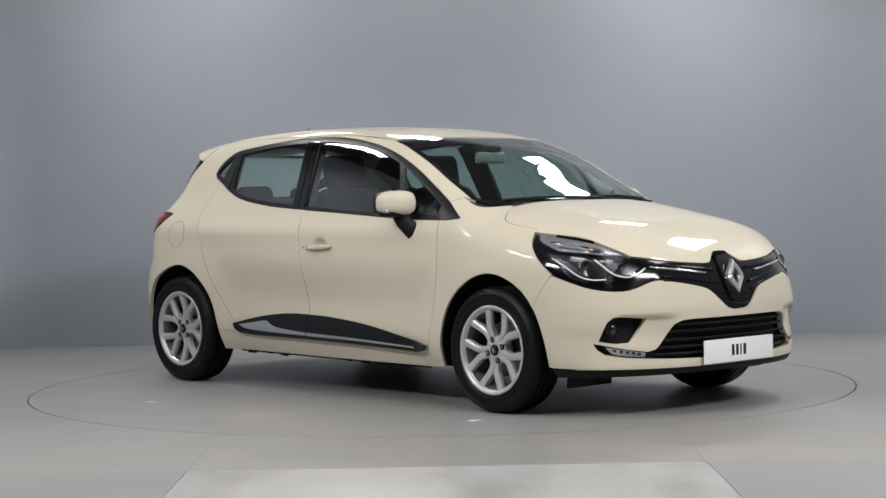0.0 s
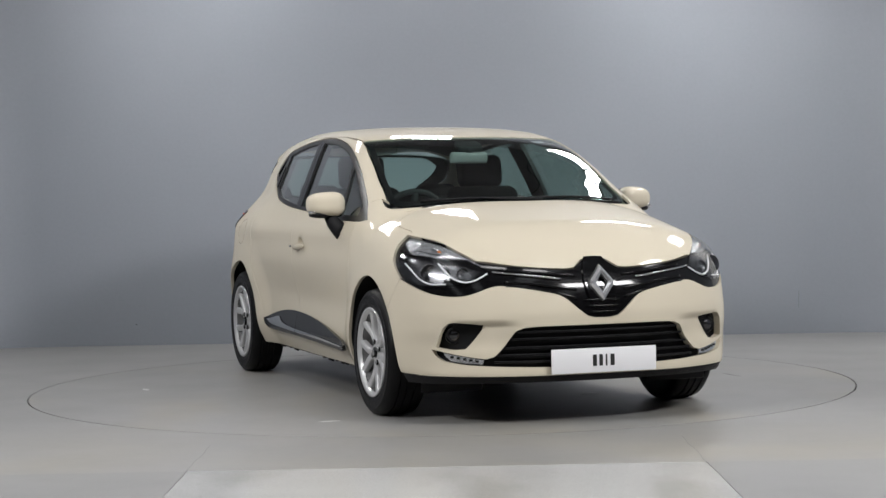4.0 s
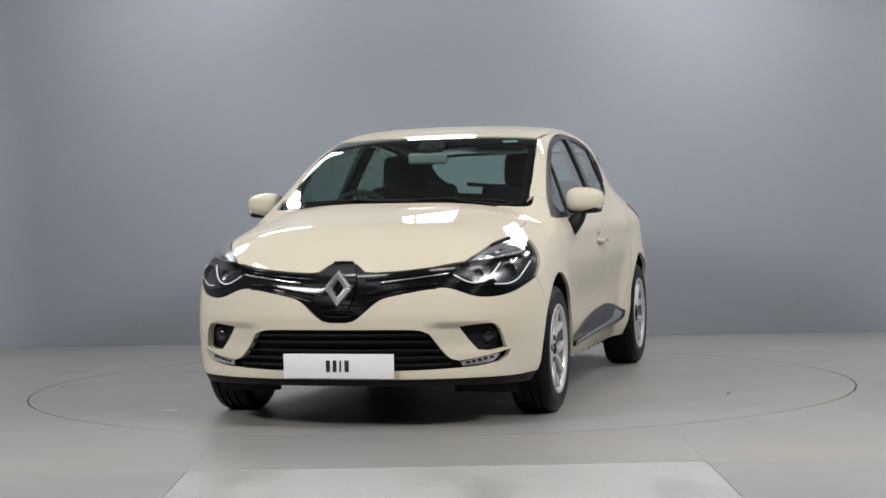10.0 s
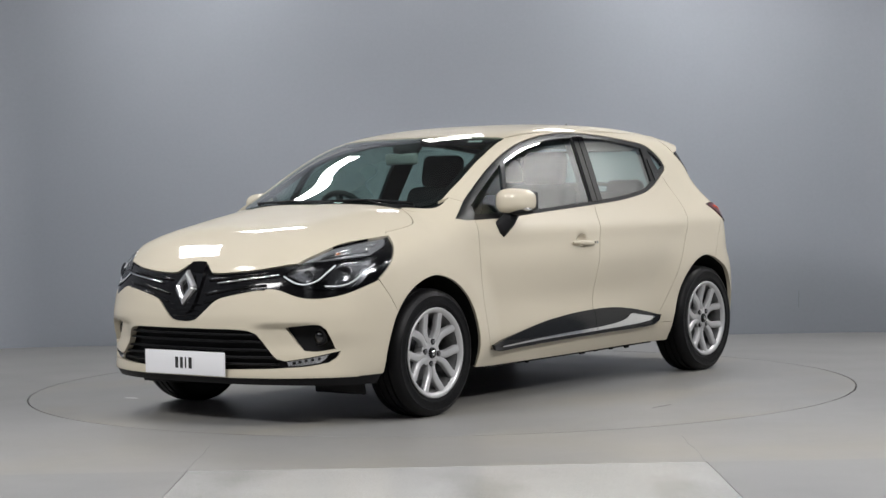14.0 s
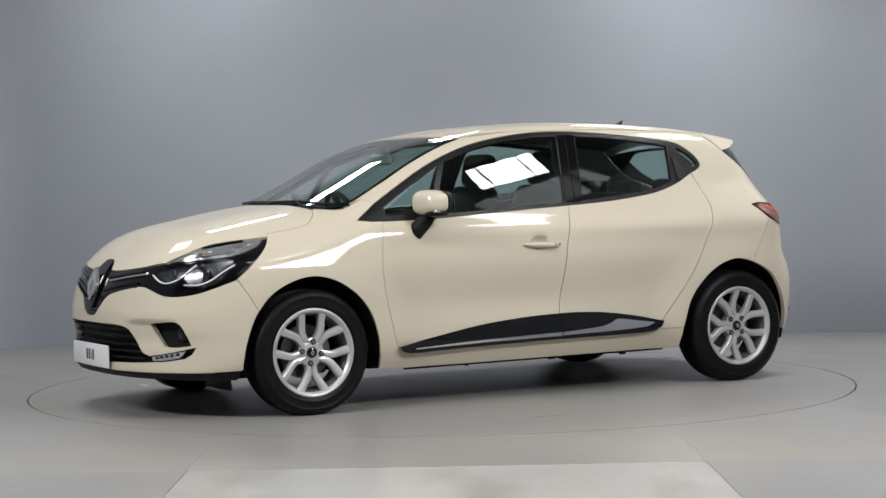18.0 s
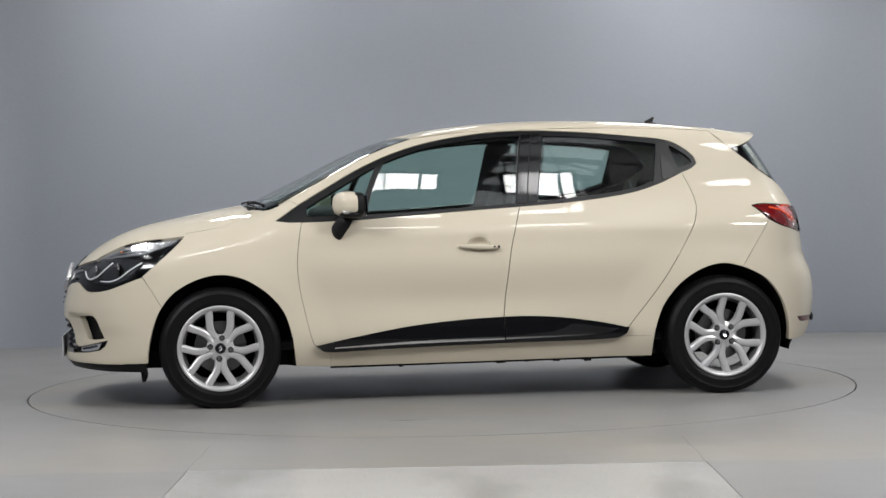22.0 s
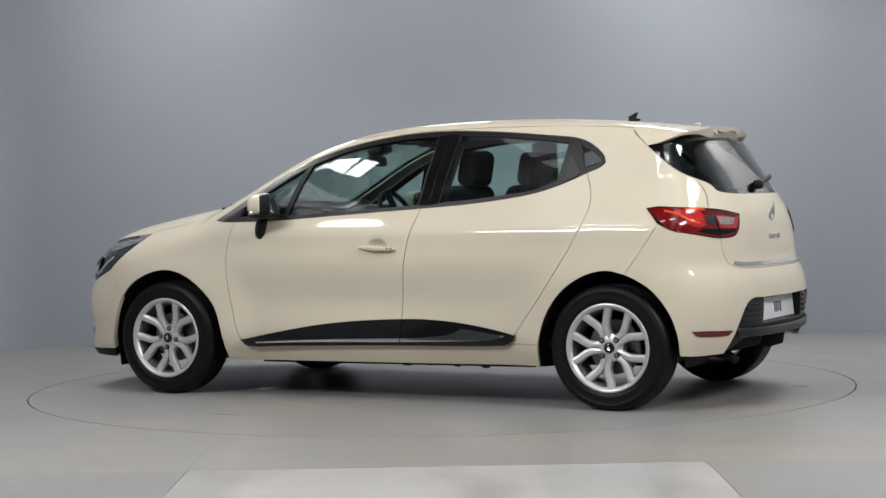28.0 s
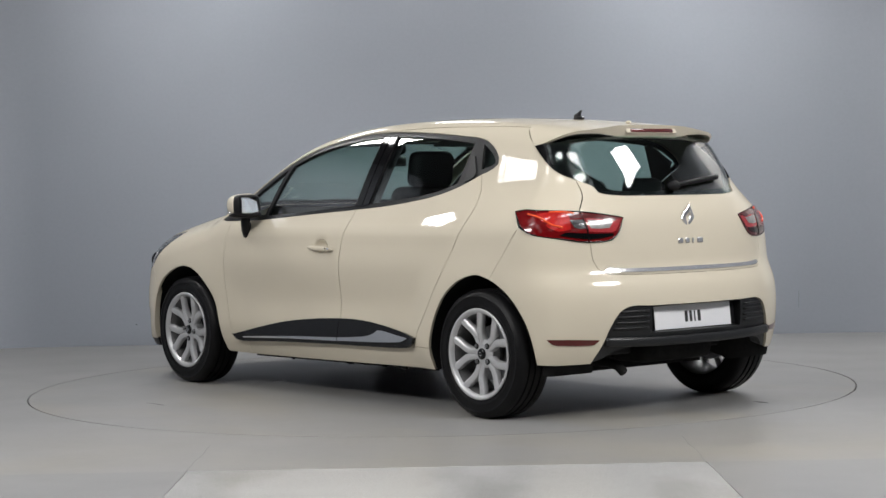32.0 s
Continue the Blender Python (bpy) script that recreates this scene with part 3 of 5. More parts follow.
def panel(name, view, outline, mat, holes=(), out=0.0, gap=0.002, lip=0.014, step=0.035, lean=0.0, foot=0.0):
    """A sheet of the skin inside an outline (points on the skin), its edge turned inwards by lip; out: how far it stands off the skin; lean: how much more it stands off below the height foot."""
    scale = np.array([1.0, 1.0]) if view in ("side", "top", "front", "rear") else np.array([0.85, 1.0])
    loops3 = [clean(outline)] + [clean(h) for h in holes]
    loops = [flat(view, q) * scale for q in loops3]
    # pull the outer edge in by the gap
    shrunk = []
    for k, q in enumerate(loops):
        area = np.sum(q[:, 0] * np.roll(q[:, 1], -1) - np.roll(q[:, 0], -1) * q[:, 1])
        t = np.roll(q, -1, 0) - np.roll(q, 1, 0)
        t /= np.linalg.norm(t, axis=1)[:, None] + 1e-9
        nrm = np.stack([-t[:, 1], t[:, 0]], 1) * np.sign(area) * (1 if k == 0 else -1)
        shrunk.append(q + nrm * gap)
    lo, hi = shrunk[0].min(0), shrunk[0].max(0)
    gx = np.arange(lo[0] + step / 2, hi[0], step)
    gy = np.arange(lo[1] + step / 2, hi[1], step)
    g = np.array([(x + (0.5 * step if j % 2 else 0), y) for j, y in enumerate(gy) for x in gx]).reshape(-1, 2)
    keep = inside(shrunk[0], g) & (edge_distance(shrunk[0], g) > step * 0.45)
    for q in shrunk[1:]:
        keep &= ~inside(q, g) & (edge_distance(q, g) > step * 0.45)
    g = g[keep]
    pts, edges = [], []
    for q in shrunk:
        n0 = len(pts)
        pts += [tuple(v) for v in q]
        edges += [(n0 + i, n0 + (i + 1) % len(q)) for i in range(len(q))]
    nb = len(pts)
    pts += [tuple(v) for v in g]
    v2, e2, f2, ov, oe, of = delaunay_2d_cdt([Vector(p) for p in pts], edges, [], 0, 1e-6)
    v2 = np.array([tuple(v) for v in v2])
    tri = np.array([f for f in f2 if len(f) == 3])
    mid = v2[tri].mean(1)
    ok = inside(shrunk[0], mid)
    for q in shrunk[1:]:
        ok &= ~inside(q, mid)
    tri = tri[ok]
    p3 = cast(*rays(view, v2 / scale))
    n3 = skin_normal(p3)
    if lean:
        p3 = p3 + n3 * np.maximum(0, (foot - p3[:, 2]) * lean)[:, None]
        n3 = n3 + np.array([0, 0, lean])
        n3 /= np.linalg.norm(n3, axis=1)[:, None]
    p3 = p3 + n3 * out
    # orientation
    a, b, c = p3[tri[:, 0]], p3[tri[:, 1]], p3[tri[:, 2]]
    away = np.einsum("ij,ij->i", np.cross(b - a, c - a), n3[tri[:, 0]]) < 0
    tri[away] = tri[away][:, ::-1]
    verts, norms, faces = [tuple(v) for v in p3], [tuple(v) for v in n3], [tuple(t) for t in tri]
    if lip:
        count = {}
        for t in tri:
            for i in range(3):
                count[(t[i], t[(i + 1) % 3])] = 1
        border = [(i, j) for i, j in count if (j, i) not in count]
        for i, j in border:
            d = p3[j] - p3[i]
            nn = np.cross(d, n3[i])
            nn /= np.linalg.norm(nn) + 1e-9
            k = len(verts)
            verts += [tuple(p3[i]), tuple(p3[j]), tuple(p3[j] - n3[j] * lip), tuple(p3[i] - n3[i] * lip)]
            norms += [tuple(nn)] * 4
            faces.append((k + 1, k, k + 3, k + 2))
    return mesh_from(name, verts, faces, mat, True, norms)


def flipped(me):
    """The same sheet for the other side of the car."""
    n = len(me.vertices)
    co, no = np.empty(n * 3), np.empty(len(me.loops) * 3)
    me.vertices.foreach_get("co", co)
    me.corner_normals.foreach_get("vector", no)
    co, no = co.reshape(-1, 3) * [1, -1, 1], no.reshape(-1, 3) * [1, -1, 1]
    vn = np.zeros((n, 3))
    idx = np.empty(len(me.loops), int)
    me.loops.foreach_get("vertex_index", idx)
    vn[idx] = no
    return mesh_from(me.name, co, [tuple(p.vertices)[::-1] for p in me.polygons], me.materials[0], True, vn)


# ---- the car ----
car = new("car")
tagged(car, "glossy cream hatchback with black trim and silver alloy wheels", "car")


def both(name, me, label="", parent=car):
    """A part and its twin on the other side."""
    return part(name, me, parent=parent, label=label), part(name, flipped(me), parent=parent, label=label)


def sym(half):
    """Closes a half outline that runs from the middle line out and back to it."""
    return np.concatenate([half, mirrored(half)[::-1]])


# lines that neighbouring panels share
BELT = "s 0.875 0.926, s 0.60 0.933, s 0.312 0.951, s 0.024 0.969, s -0.246 0.985, s -0.557 1.008, s -0.849 1.049, s -0.998 1.093, s -1.122 1.147"
DLO_TOP = "s 0.889 1.014, s 0.744 1.098, s 0.599 1.180, s 0.453 1.248, s 0.307 1.299, s 0.16 1.334, s 0.013 1.358, s -0.134 1.374, s -0.34 1.379, s -0.575 1.368, s -0.868 1.342, s -1.065 1.316, s -1.144 1.277, s -1.200 1.226, s -1.210 1.195, s -1.185 1.172, s -1.122 1.147"
DOOR_FRONT = "s 0.875 0.926, s 0.893 0.824, s 0.902 0.709, s 0.892 0.594, s 0.866 0.464, s 0.827 0.314, s 0.80 0.283"
DOOR_MID = "s -0.246 0.985, s -0.218 0.889, s -0.190 0.775, s -0.170 0.631, s -0.150 0.45, s -0.146 0.295"
DOOR_REAR = "s -1.122 1.147, s -1.163 1.044, s -1.172 0.971, s -1.148 0.886, s -1.095 0.786, s -0.976 0.596, s -0.797 0.363, s -0.755 0.306"
ARCH_F = "s 1.652 0.24, s 1.643 0.352, s 1.607 0.466, s 1.580 0.516, s 1.518 0.588, s 1.403 0.650, s 1.288 0.672, s 1.175 0.649, s 1.062 0.579, s 0.978 0.483, s 0.938 0.367, s 0.915 0.200"
BONNET_SIDE = "s 1.12 0.993, s 1.19 0.947, s 1.25 0.916, s 1.334 0.898, s 1.451 0.881"
LAMP_TOP = "f 0.712 0.872, f 0.623 0.813, f 0.545 0.748"
GRILLE_UP = "f 0.545 0.748, f 0.409 0.727, f 0.281 0.713, f 0.150 0.706, f 0.112 0.709, f 0.065 0.742, f 0.03 0.755, f 0 0.757"
LAMP_OUT = "s 1.451 0.881, s 1.501 0.824, s 1.60 0.735, s 1.675 0.672"
LAMP_LOW = "s 1.675 0.672, f 0.785 0.648, f 0.765 0.637, f 0.70 0.632, f 0.630 0.638, f 0.56 0.663, f 0.501 0.694"
BLACK_LOW = "s 1.675 0.668, f 0.775 0.625, f 0.74 0.606, f 0.67 0.592, f 0.61 0.595, f 0.565 0.609, f 0.487 0.636, f 0.385 0.631, f 0.283 0.612, f 0.19 0.585, f 0.125 0.533, f 0.075 0.494, f 0.04 0.486, f 0 0.486"
TAIL_TOP = "s -1.470 0.967, s -1.523 0.974, s -1.60 0.970, r 0.589 0.962, r 0.50 0.950, r 0.395 0.932"
TAIL_LOW = "r 0.395 0.932, r 0.43 0.87, r 0.47 0.833, r 0.54 0.824, r 0.611 0.826, r 0.68 0.838, s -1.62 0.862, s -1.57 0.888, s -1.515 0.932, s -1.470 0.967"
SCREEN_EDGE = "t 0.985 0.645, t 0.80 0.622, t 0.60 0.598, t 0.42 0.572, t 0.29 0.55"
ROOF_EDGE = "t 0.29 0.55, t 0.0 0.565, t -0.4 0.565, t -0.8 0.55, t -1.1 0.525, t -1.308 0.499"


def back(p):
    return p[::-1]


def L(*texts):
    return np.concatenate([line(t) if isinstance(t, str) else t for t in texts])


# bonnet
half = L("t 1.185 0, t 1.17 0.25, t 1.14 0.48, t 1.118 0.60", BONNET_SIDE, "s 1.46 0.878, " + LAMP_TOP, GRILLE_UP)
part("bonnet", panel("bonnet", "top", sym(half), CREAM, lip=0.02, step=0.03), parent=car)
# wings
wing = L(LAMP_OUT, "s 1.675 0.672, s 1.63 0.60, s 1.580 0.516", line(ARCH_F)[np.argmin(np.abs(line(ARCH_F)[:, 0] - 1.57)):],
         "s 0.74 0.190, s 0.74 0.268", "s 0.78 0.277, s 0.80 0.283", back(line(DOOR_FRONT)), "s 0.93 0.925, s 1.007 0.934", "s 1.007 0.934, s 0.95 0.972, s 0.889 1.014", "s 0.889 1.014, t 0.93 0.662", "t 0.93 0.66, t 1.03 0.66, s 1.12 0.993", BONNET_SIDE)
both("front_wing", panel("front_wing", "side", wing, CREAM, step=0.03, gap=0.0008))
# doors
front_door = L(DOOR_FRONT, "s 0.80 0.283, s 0.4 0.281, s -0.146 0.290", back(line(DOOR_MID)), back(line(BELT)[:np.argmin(np.abs(line(BELT)[:, 0] + 0.246)) + 1]))
rear_door = L(line(BELT)[np.argmin(np.abs(line(BELT)[:, 0] + 0.246)):], DOOR_REAR, "s -0.755 0.306, s -0.4 0.296, s -0.146 0.290", back(line(DOOR_MID)))
CUP = np.concatenate([on("side", *[(-0.022 + 0.055 * math.cos(t), 0.797 + 0.034 * math.sin(t)) for t in np.linspace(0, 2 * math.pi, 36, endpoint=False)])])
doors_f = both("front_door", panel("front_door", "side", front_door, CREAM, holes=[CUP], step=0.03, lip=0.008))
cup_mesh = panel("handle_cup", "side", CUP, CREAM, step=0.009, gap=-0.0006, lip=0)
for door_ob, me in zip(doors_f, (cup_mesh, flipped(cup_mesh))):
    part("handle_cup", me, parent=door_ob)
doors_r = both("rear_door", panel("rear_door", "side", rear_door, CREAM, step=0.03))
# sill
sill = L("s 0.74 0.190, s 0.0 0.194, s -0.915 0.203", "s -0.918 0.26, s -0.922 0.31", "s -0.922 0.31, s -0.80 0.31, s -0.755 0.306", "s -0.755 0.306, s -0.4 0.296, s -0.146 0.290, s 0.4 0.281, s 0.80 0.283", "s 0.74 0.268, s 0.74 0.190")
both("sill", panel("sill", "side", sill, CREAM, step=0.03, gap=0.001))
# quarter panel with the roof rail
arch_r = "s -0.922 0.31, s -0.93 0.345, s -0.97 0.459, s -1.058 0.572, s -1.175 0.648, s -1.290 0.674, s -1.39 0.655"
SEAM_R = "s -1.39 0.655, s -1.44 0.73, s -1.50 0.82, s -1.545 0.895"
GLASS_SIDE = "q 42 1.112, q 45.8 1.131, q 49.2 1.158, q 53.5 1.212, q 57.9 1.274"
SPOILER_SEAM = "t -1.308 0.499, s -1.332 1.337, s -1.37 1.306, q 57.9 1.274"
quarter = L("s -0.922 0.31, s -0.80 0.31, s -0.755 0.306", back(line(DOOR_REAR)), back(line(DLO_TOP)), "s 0.889 1.014, t 0.93 0.662", "t 0.985 0.645", SCREEN_EDGE, ROOF_EDGE, SPOILER_SEAM,
            back(line(GLASS_SIDE)), "q 42 1.112, q 40 1.04, r 0.589 0.962", back(line("s -1.475 0.968, s -1.523 0.973, s -1.60 0.970, r 0.589 0.962")), "s -1.475 0.968, s -1.545 0.895", back(line(SEAM_R)), back(line(arch_r)))
both("quarter_panel", panel("quarter_panel", "side", quarter, CREAM, step=0.026, gap=0.0015))
# roof
half = L("t 0.365 0, t 0.355 0.2, t 0.33 0.40, t 0.29 0.55", ROOF_EDGE, "t -1.308 0.499, t -1.303 0.25, t -1.30 0")
part("roof", panel("roof", "top", sym(half), CREAM, step=0.04, lip=0.01, gap=0.001), parent=car)
# windscreen
half = L("t 0.365 0, t 0.355 0.2, t 0.33 0.40, t 0.29 0.55", back(line(SCREEN_EDGE)), "t 0.985 0.645, t 1.06 0.60, t 1.115 0.40, t 1.14 0.2, t 1.15 0")
screen = part("windscreen", panel("windscreen", "top", sym(half), GLASS, step=0.02, lip=0.004, gap=0.004, out=-0.003), parent=car, label="tinted laminated windscreen")
inner_half = L("t 0.405 0, t 0.395 0.2, t 0.37 0.38, t 0.345 0.49", "t 0.42 0.525, t 0.60 0.555, t 0.80 0.58, t 0.955 0.597", "t 0.955 0.597, t 1.0 0.57, t 1.06 0.38, t 1.085 0.18, t 1.092 0")
part("frit_band", panel("frit_band", "top", sym(half), BLACK_GLOSS, holes=[sym(inner_half)], step=0.04, lip=0.003, gap=0.006, out=-0.009), parent=screen, label="black printed border of the windscreen")
# cowl
half = L("t 1.15 0, t 1.14 0.2, t 1.115 0.40, t 1.06 0.60, t 1.03 0.66", "t 1.03 0.66, t 1.10 0.64, t 1.118 0.60, t 1.14 0.48, t 1.17 0.25, t 1.185 0")
part("cowl", panel("cowl", "top", sym(half), BLACK_PLASTIC, step=0.03, out=-0.012, lip=0.01, gap=0.0), parent=car)

# side windows: a black frame with four openings, and the panes
PANES = {
    "quarter_light": "s 0.845 0.955, s 0.845 1.000 | s 0.845 1.000, s 0.70 1.085, s 0.60 1.142, s 0.49 1.203 | s 0.49 1.203, s 0.54 1.08, s 0.575 0.962 | s 0.575 0.962, s 0.845 0.955",
    "front_window": "s 0.545 0.962, s 0.50 1.10, s 0.445 1.222 | s 0.445 1.222, s 0.30 1.274, s 0.16 1.308, s 0.0 1.333, s -0.16 1.348, s -0.275 1.352 | s -0.275 1.352, s -0.245 1.18, s -0.225 1.004 | s -0.225 1.004, s 0.024 0.988, s 0.312 0.970, s 0.545 0.958",
    "rear_window": "s -0.345 1.012, s -0.37 1.18, s -0.40 1.352 | s -0.40 1.352, s -0.6 1.343, s -0.85 1.319, s -1.0 1.300 | s -1.0 1.300, s -0.985 1.2, s -0.968 1.108 | s -0.968 1.108, s -0.86 1.072, s -0.6 1.035, s -0.345 1.012",
    "rear_quarter_window": "s -1.105 1.172, s -1.085 1.24, s -1.068 1.294 | s -1.068 1.294, s -1.125 1.262, s -1.178 1.218, s -1.186 1.200 | s -1.186 1.200, s -1.15 1.182, s -1.105 1.172",
}
frame_line = L("s 0.875 0.926, s 0.93 0.925, s 1.007 0.934", "s 1.007 0.934, s 0.95 0.972, s 0.889 1.014", DLO_TOP, back(line(BELT)))
openings = {k: line(v) for k, v in PANES.items()}
frames = both("window_frame", panel("window_frame", "side", frame_line, FRAME_BLACK, holes=list(openings.values()), step=0.03, gap=0.001, out=-0.003, lip=0.02), "satin black side window surround")
for text in ("s -0.232 1.0, s -0.255 1.18, s -0.283 1.356 | s -0.283 1.356, s -0.336 1.360 | s -0.336 1.360, s -0.305 1.18, s -0.285 1.0", "s -0.289 1.0, s -0.309 1.18, s -0.340 1.360 | s -0.340 1.360, s -0.394 1.358 | s -0.394 1.358, s -0.365 1.18, s -0.340 1.008"):
    both("b_pillar_cover", panel("b_pillar_cover", "side", line(text), BLACK_GLOSS, step=0.04, gap=0.001, out=0.001, lip=0.006), "gloss black pillar cover")
both("rear_handle", panel("rear_handle", "side", line("s -1.014 1.225, s -1.022 1.236, s -1.036 1.236 | s -1.036 1.236, s -1.07 1.18, s -1.085 1.152 | s -1.085 1.152, s -1.068 1.128, s -1.016 1.112 | s -1.016 1.112, s -1.014 1.225"), GREY_PLASTIC, step=0.03, gap=0.0, out=0.003, lip=0.01), "black concealed rear door handle")
for name, opening in openings.items():
    both(name, panel(name, "side", opening, SIDE_GLASS, step=0.028, gap=-0.004, out=-0.010, lip=0.004))

# front bumper with its openings
MESH_HOLE = "f 0 0.453, f 0.33 0.451, f 0.375 0.447, f 0.41 0.432 | f 0.41 0.432, f 0.50 0.318, f 0.535 0.308 | f 0.535 0.308, f 0.60 0.318, f 0.66 0.330, f 0.738 0.352 | f 0.738 0.352, f 0.725 0.322, f 0.70 0.300 | f 0.70 0.300, f 0.62 0.285, f 0.545 0.280, f 0.50 0.277, f 0.30 0.270, f 0 0.266"
FOG_HOLE = "f 0.535 0.461, f 0.60 0.468, f 0.680 0.470, f 0.700 0.45, f 0.712 0.41 | f 0.722 0.360, f 0.66 0.352, f 0.612 0.356 | f 0.612 0.356, f 0.575 0.40, f 0.535 0.461"
arch_front = line(ARCH_F)
cut = np.argmin(np.abs(arch_front[:, 0] - 1.58))
half = L(back(line(BLACK_LOW)), "s 1.675 0.668, s 1.63 0.60, s 1.580 0.516", back(arch_front[:cut]), "s 1.66 0.236, s 1.80 0.232, f 0.78 0.231, f 0.643 0.230, f 0.29 0.229, f 0 0.229")
mesh_hole, fog_hole = sym(line(MESH_HOLE)), line(FOG_HOLE)
bumper = part("front_bumper", panel("front_bumper", "nose", sym(half), CREAM, holes=[mesh_hole, fog_hole, mirrored(fog_hole)], step=0.015, lip=0.03, gap=0.001), parent=car)
# black backing behind openings, chin
half = L("f 0 0.50, f 0.3 0.49, f 0.6 0.49, f 0.76 0.49", "s 1.80 0.42, s 1.76 0.30", "s 1.76 0.27, f 0.7 0.262, f 0.4 0.25, f 0 0.25")
part("bumper_backing", panel("bumper_backing", "nose", sym(half), BLACK_PLASTIC, step=0.04, out=-0.045, lip=0), parent=car, label="matt black grille backing")
half = L("f 0 0.227, f 0.29 0.227, f 0.643 0.228, f 0.78 0.229, s 1.80 0.230, s 1.66 0.234", "s 1.66 0.234, s 1.67 0.188", "s 1.67 0.188, s 1.85 0.190, f 0.6 0.193, f 0.3 0.195, f 0 0.195")
part("chin", panel("chin", "nose", sym(half), BLACK_PLASTIC, step=0.03, out=-0.004, lip=0.03, gap=0.0), parent=car, label="matt black lower lip")

# upper grille
half = L(back(line(GRILLE_UP)), "f 0.545 0.748, f 0.501 0.694", back(line(LAMP_LOW)), BLACK_LOW)
grille = part("grille", panel("grille", "nose", sym(half), GRILLE_BLACK, step=0.025, out=-0.006, lip=0.02, gap=0.0015), parent=car, label="gloss black front grille")

# headlamps
lamp = L(LAMP_OUT, LAMP_LOW, back(line(LAMP_TOP)), "f 0.712 0.872, s 1.46 0.878")
lamps = both("headlamp", panel("headlamp", "nose", lamp, LENS, step=0.03, out=-0.001, lip=0.003, gap=-0.0005), "clear headlamp with chrome reflectors")
for lamp_ob, side in zip(lamps, (1, -1)):
    me = panel("housing", "nose", lamp, BLACK_GLOSS, step=0.03, out=-0.014, lip=-0.012, gap=-0.004)
    part("housing", me if side > 0 else flipped(me), parent=lamp_ob)

# tailgate, rear bumper, lights, rear glass
LID = "r 0.589 0.962, r 0.583 0.89, r 0.577 0.821, r 0.570 0.74, r 0.553 0.70, r 0.515 0.678, r 0.40 0.670, r 0.2 0.667, r 0 0.667"
GLASS_LOW = "r 0 1.033, r 0.2 1.033, r 0.38 1.037, r 0.46 1.052, q 36 1.078, q 42 1.112"
tail_poly = L(TAIL_TOP, TAIL_LOW)
lid_outer = L(GLASS_LOW, "q 42 1.112, q 40 1.04, r 0.589 0.962", "r 0.589 0.962, r 0.50 0.950, r 0.395 0.932", "r 0.395 0.932, r 0.43 0.87, r 0.47 0.833, r 0.54 0.824, r 0.580 0.824", "r 0.577 0.821, r 0.570 0.74, r 0.553 0.70, r 0.515 0.678, r 0.40 0.670, r 0.2 0.667, r 0 0.667")
tailgate = part("tailgate", panel("tailgate", "tail", sym(lid_outer), CREAM, step=0.028, lip=0.02), parent=car)
BLACK_EDGE = "r 0 0.524, r 0.30 0.525, r 0.44 0.525, r 0.49 0.50, r 0.53 0.44, r 0.565 0.35, r 0.60 0.268"
half = L("r 0 0.667, r 0.2 0.667, r 0.40 0.670, r 0.515 0.678, r 0.553 0.70, r 0.570 0.74, r 0.577 0.821", "r 0.580 0.824, r 0.611 0.826, r 0.68 0.838, s -1.60 0.868, s -1.545 0.895", back(line(SEAM_R)), "s -1.39 0.655, s -1.405 0.650, s -1.519 0.587, s -1.604 0.476, s -1.638 0.374, s -1.645 0.268", "s -1.645 0.268, s -1.70 0.264, r 0.60 0.268", back(line(BLACK_EDGE)))
part("rear_bumper", panel("rear_bumper", "tail", sym(half), CREAM, step=0.028, lip=0.02, gap=0.0006), parent=car)
half = L(BLACK_EDGE, "r 0.60 0.268, r 0.555 0.282, r 0.50 0.318, r 0.40 0.336, r 0 0.338")
part("rear_valance", panel("rear_valance", "tail", sym(half), GREY_PLASTIC, holes=[sym(L("r 0 0.521, r 0.305 0.521", "r 0.305 0.521, r 0.305 0.397", "r 0.305 0.397, r 0 0.397"))], step=0.03, out=-0.012, lip=0.055, gap=0.0), parent=car, label="dark grey textured lower rear bumper insert")
half = L(GLASS_LOW, GLASS_SIDE, "q 57.9 1.274, q 52 1.292, q 45 1.305, r 0.35 1.318, r 0.15 1.322, r 0 1.323")
inner_half = L("r 0 1.062, r 0.25 1.063, r 0.40 1.075, q 34 1.115, q 41 1.175, q 46 1.24", "q 46 1.24, q 42 1.285, r 0.35 1.298, r 0.15 1.303, r 0 1.304")
part("rear_frit", panel("rear_frit", "tail", sym(half), BLACK_GLOSS, holes=[sym(inner_half)], step=0.035, out=-0.010, lip=0.003, gap=0.003), parent=tailgate, label="black printed border of the rear window")
trim = panel("corner_trim", "tail", L(back(line(GLASS_SIDE))[:14], "q 50.0 1.165, q 51.3 1.21, q 53.2 1.287", "q 53.2 1.287, q 57.9 1.274"), BLACK_GLOSS, step=0.03, out=0.003, lip=0.008, gap=0.001)
both("corner_trim", trim, "gloss black corner fin beside the rear window", tailgate)
rear_glass = part("rear_window", panel("rear_window", "tail", sym(half), GLASS, step=0.035, out=-0.004, lip=0.004, gap=0.002), parent=tailgate, label="dark tinted heated rear window")
tails = both("tail_light", panel("tail_light", "tail", tail_poly, RED_LENS, step=0.025, out=0.002, lip=0.02), "red rear lamp with a clear centre")


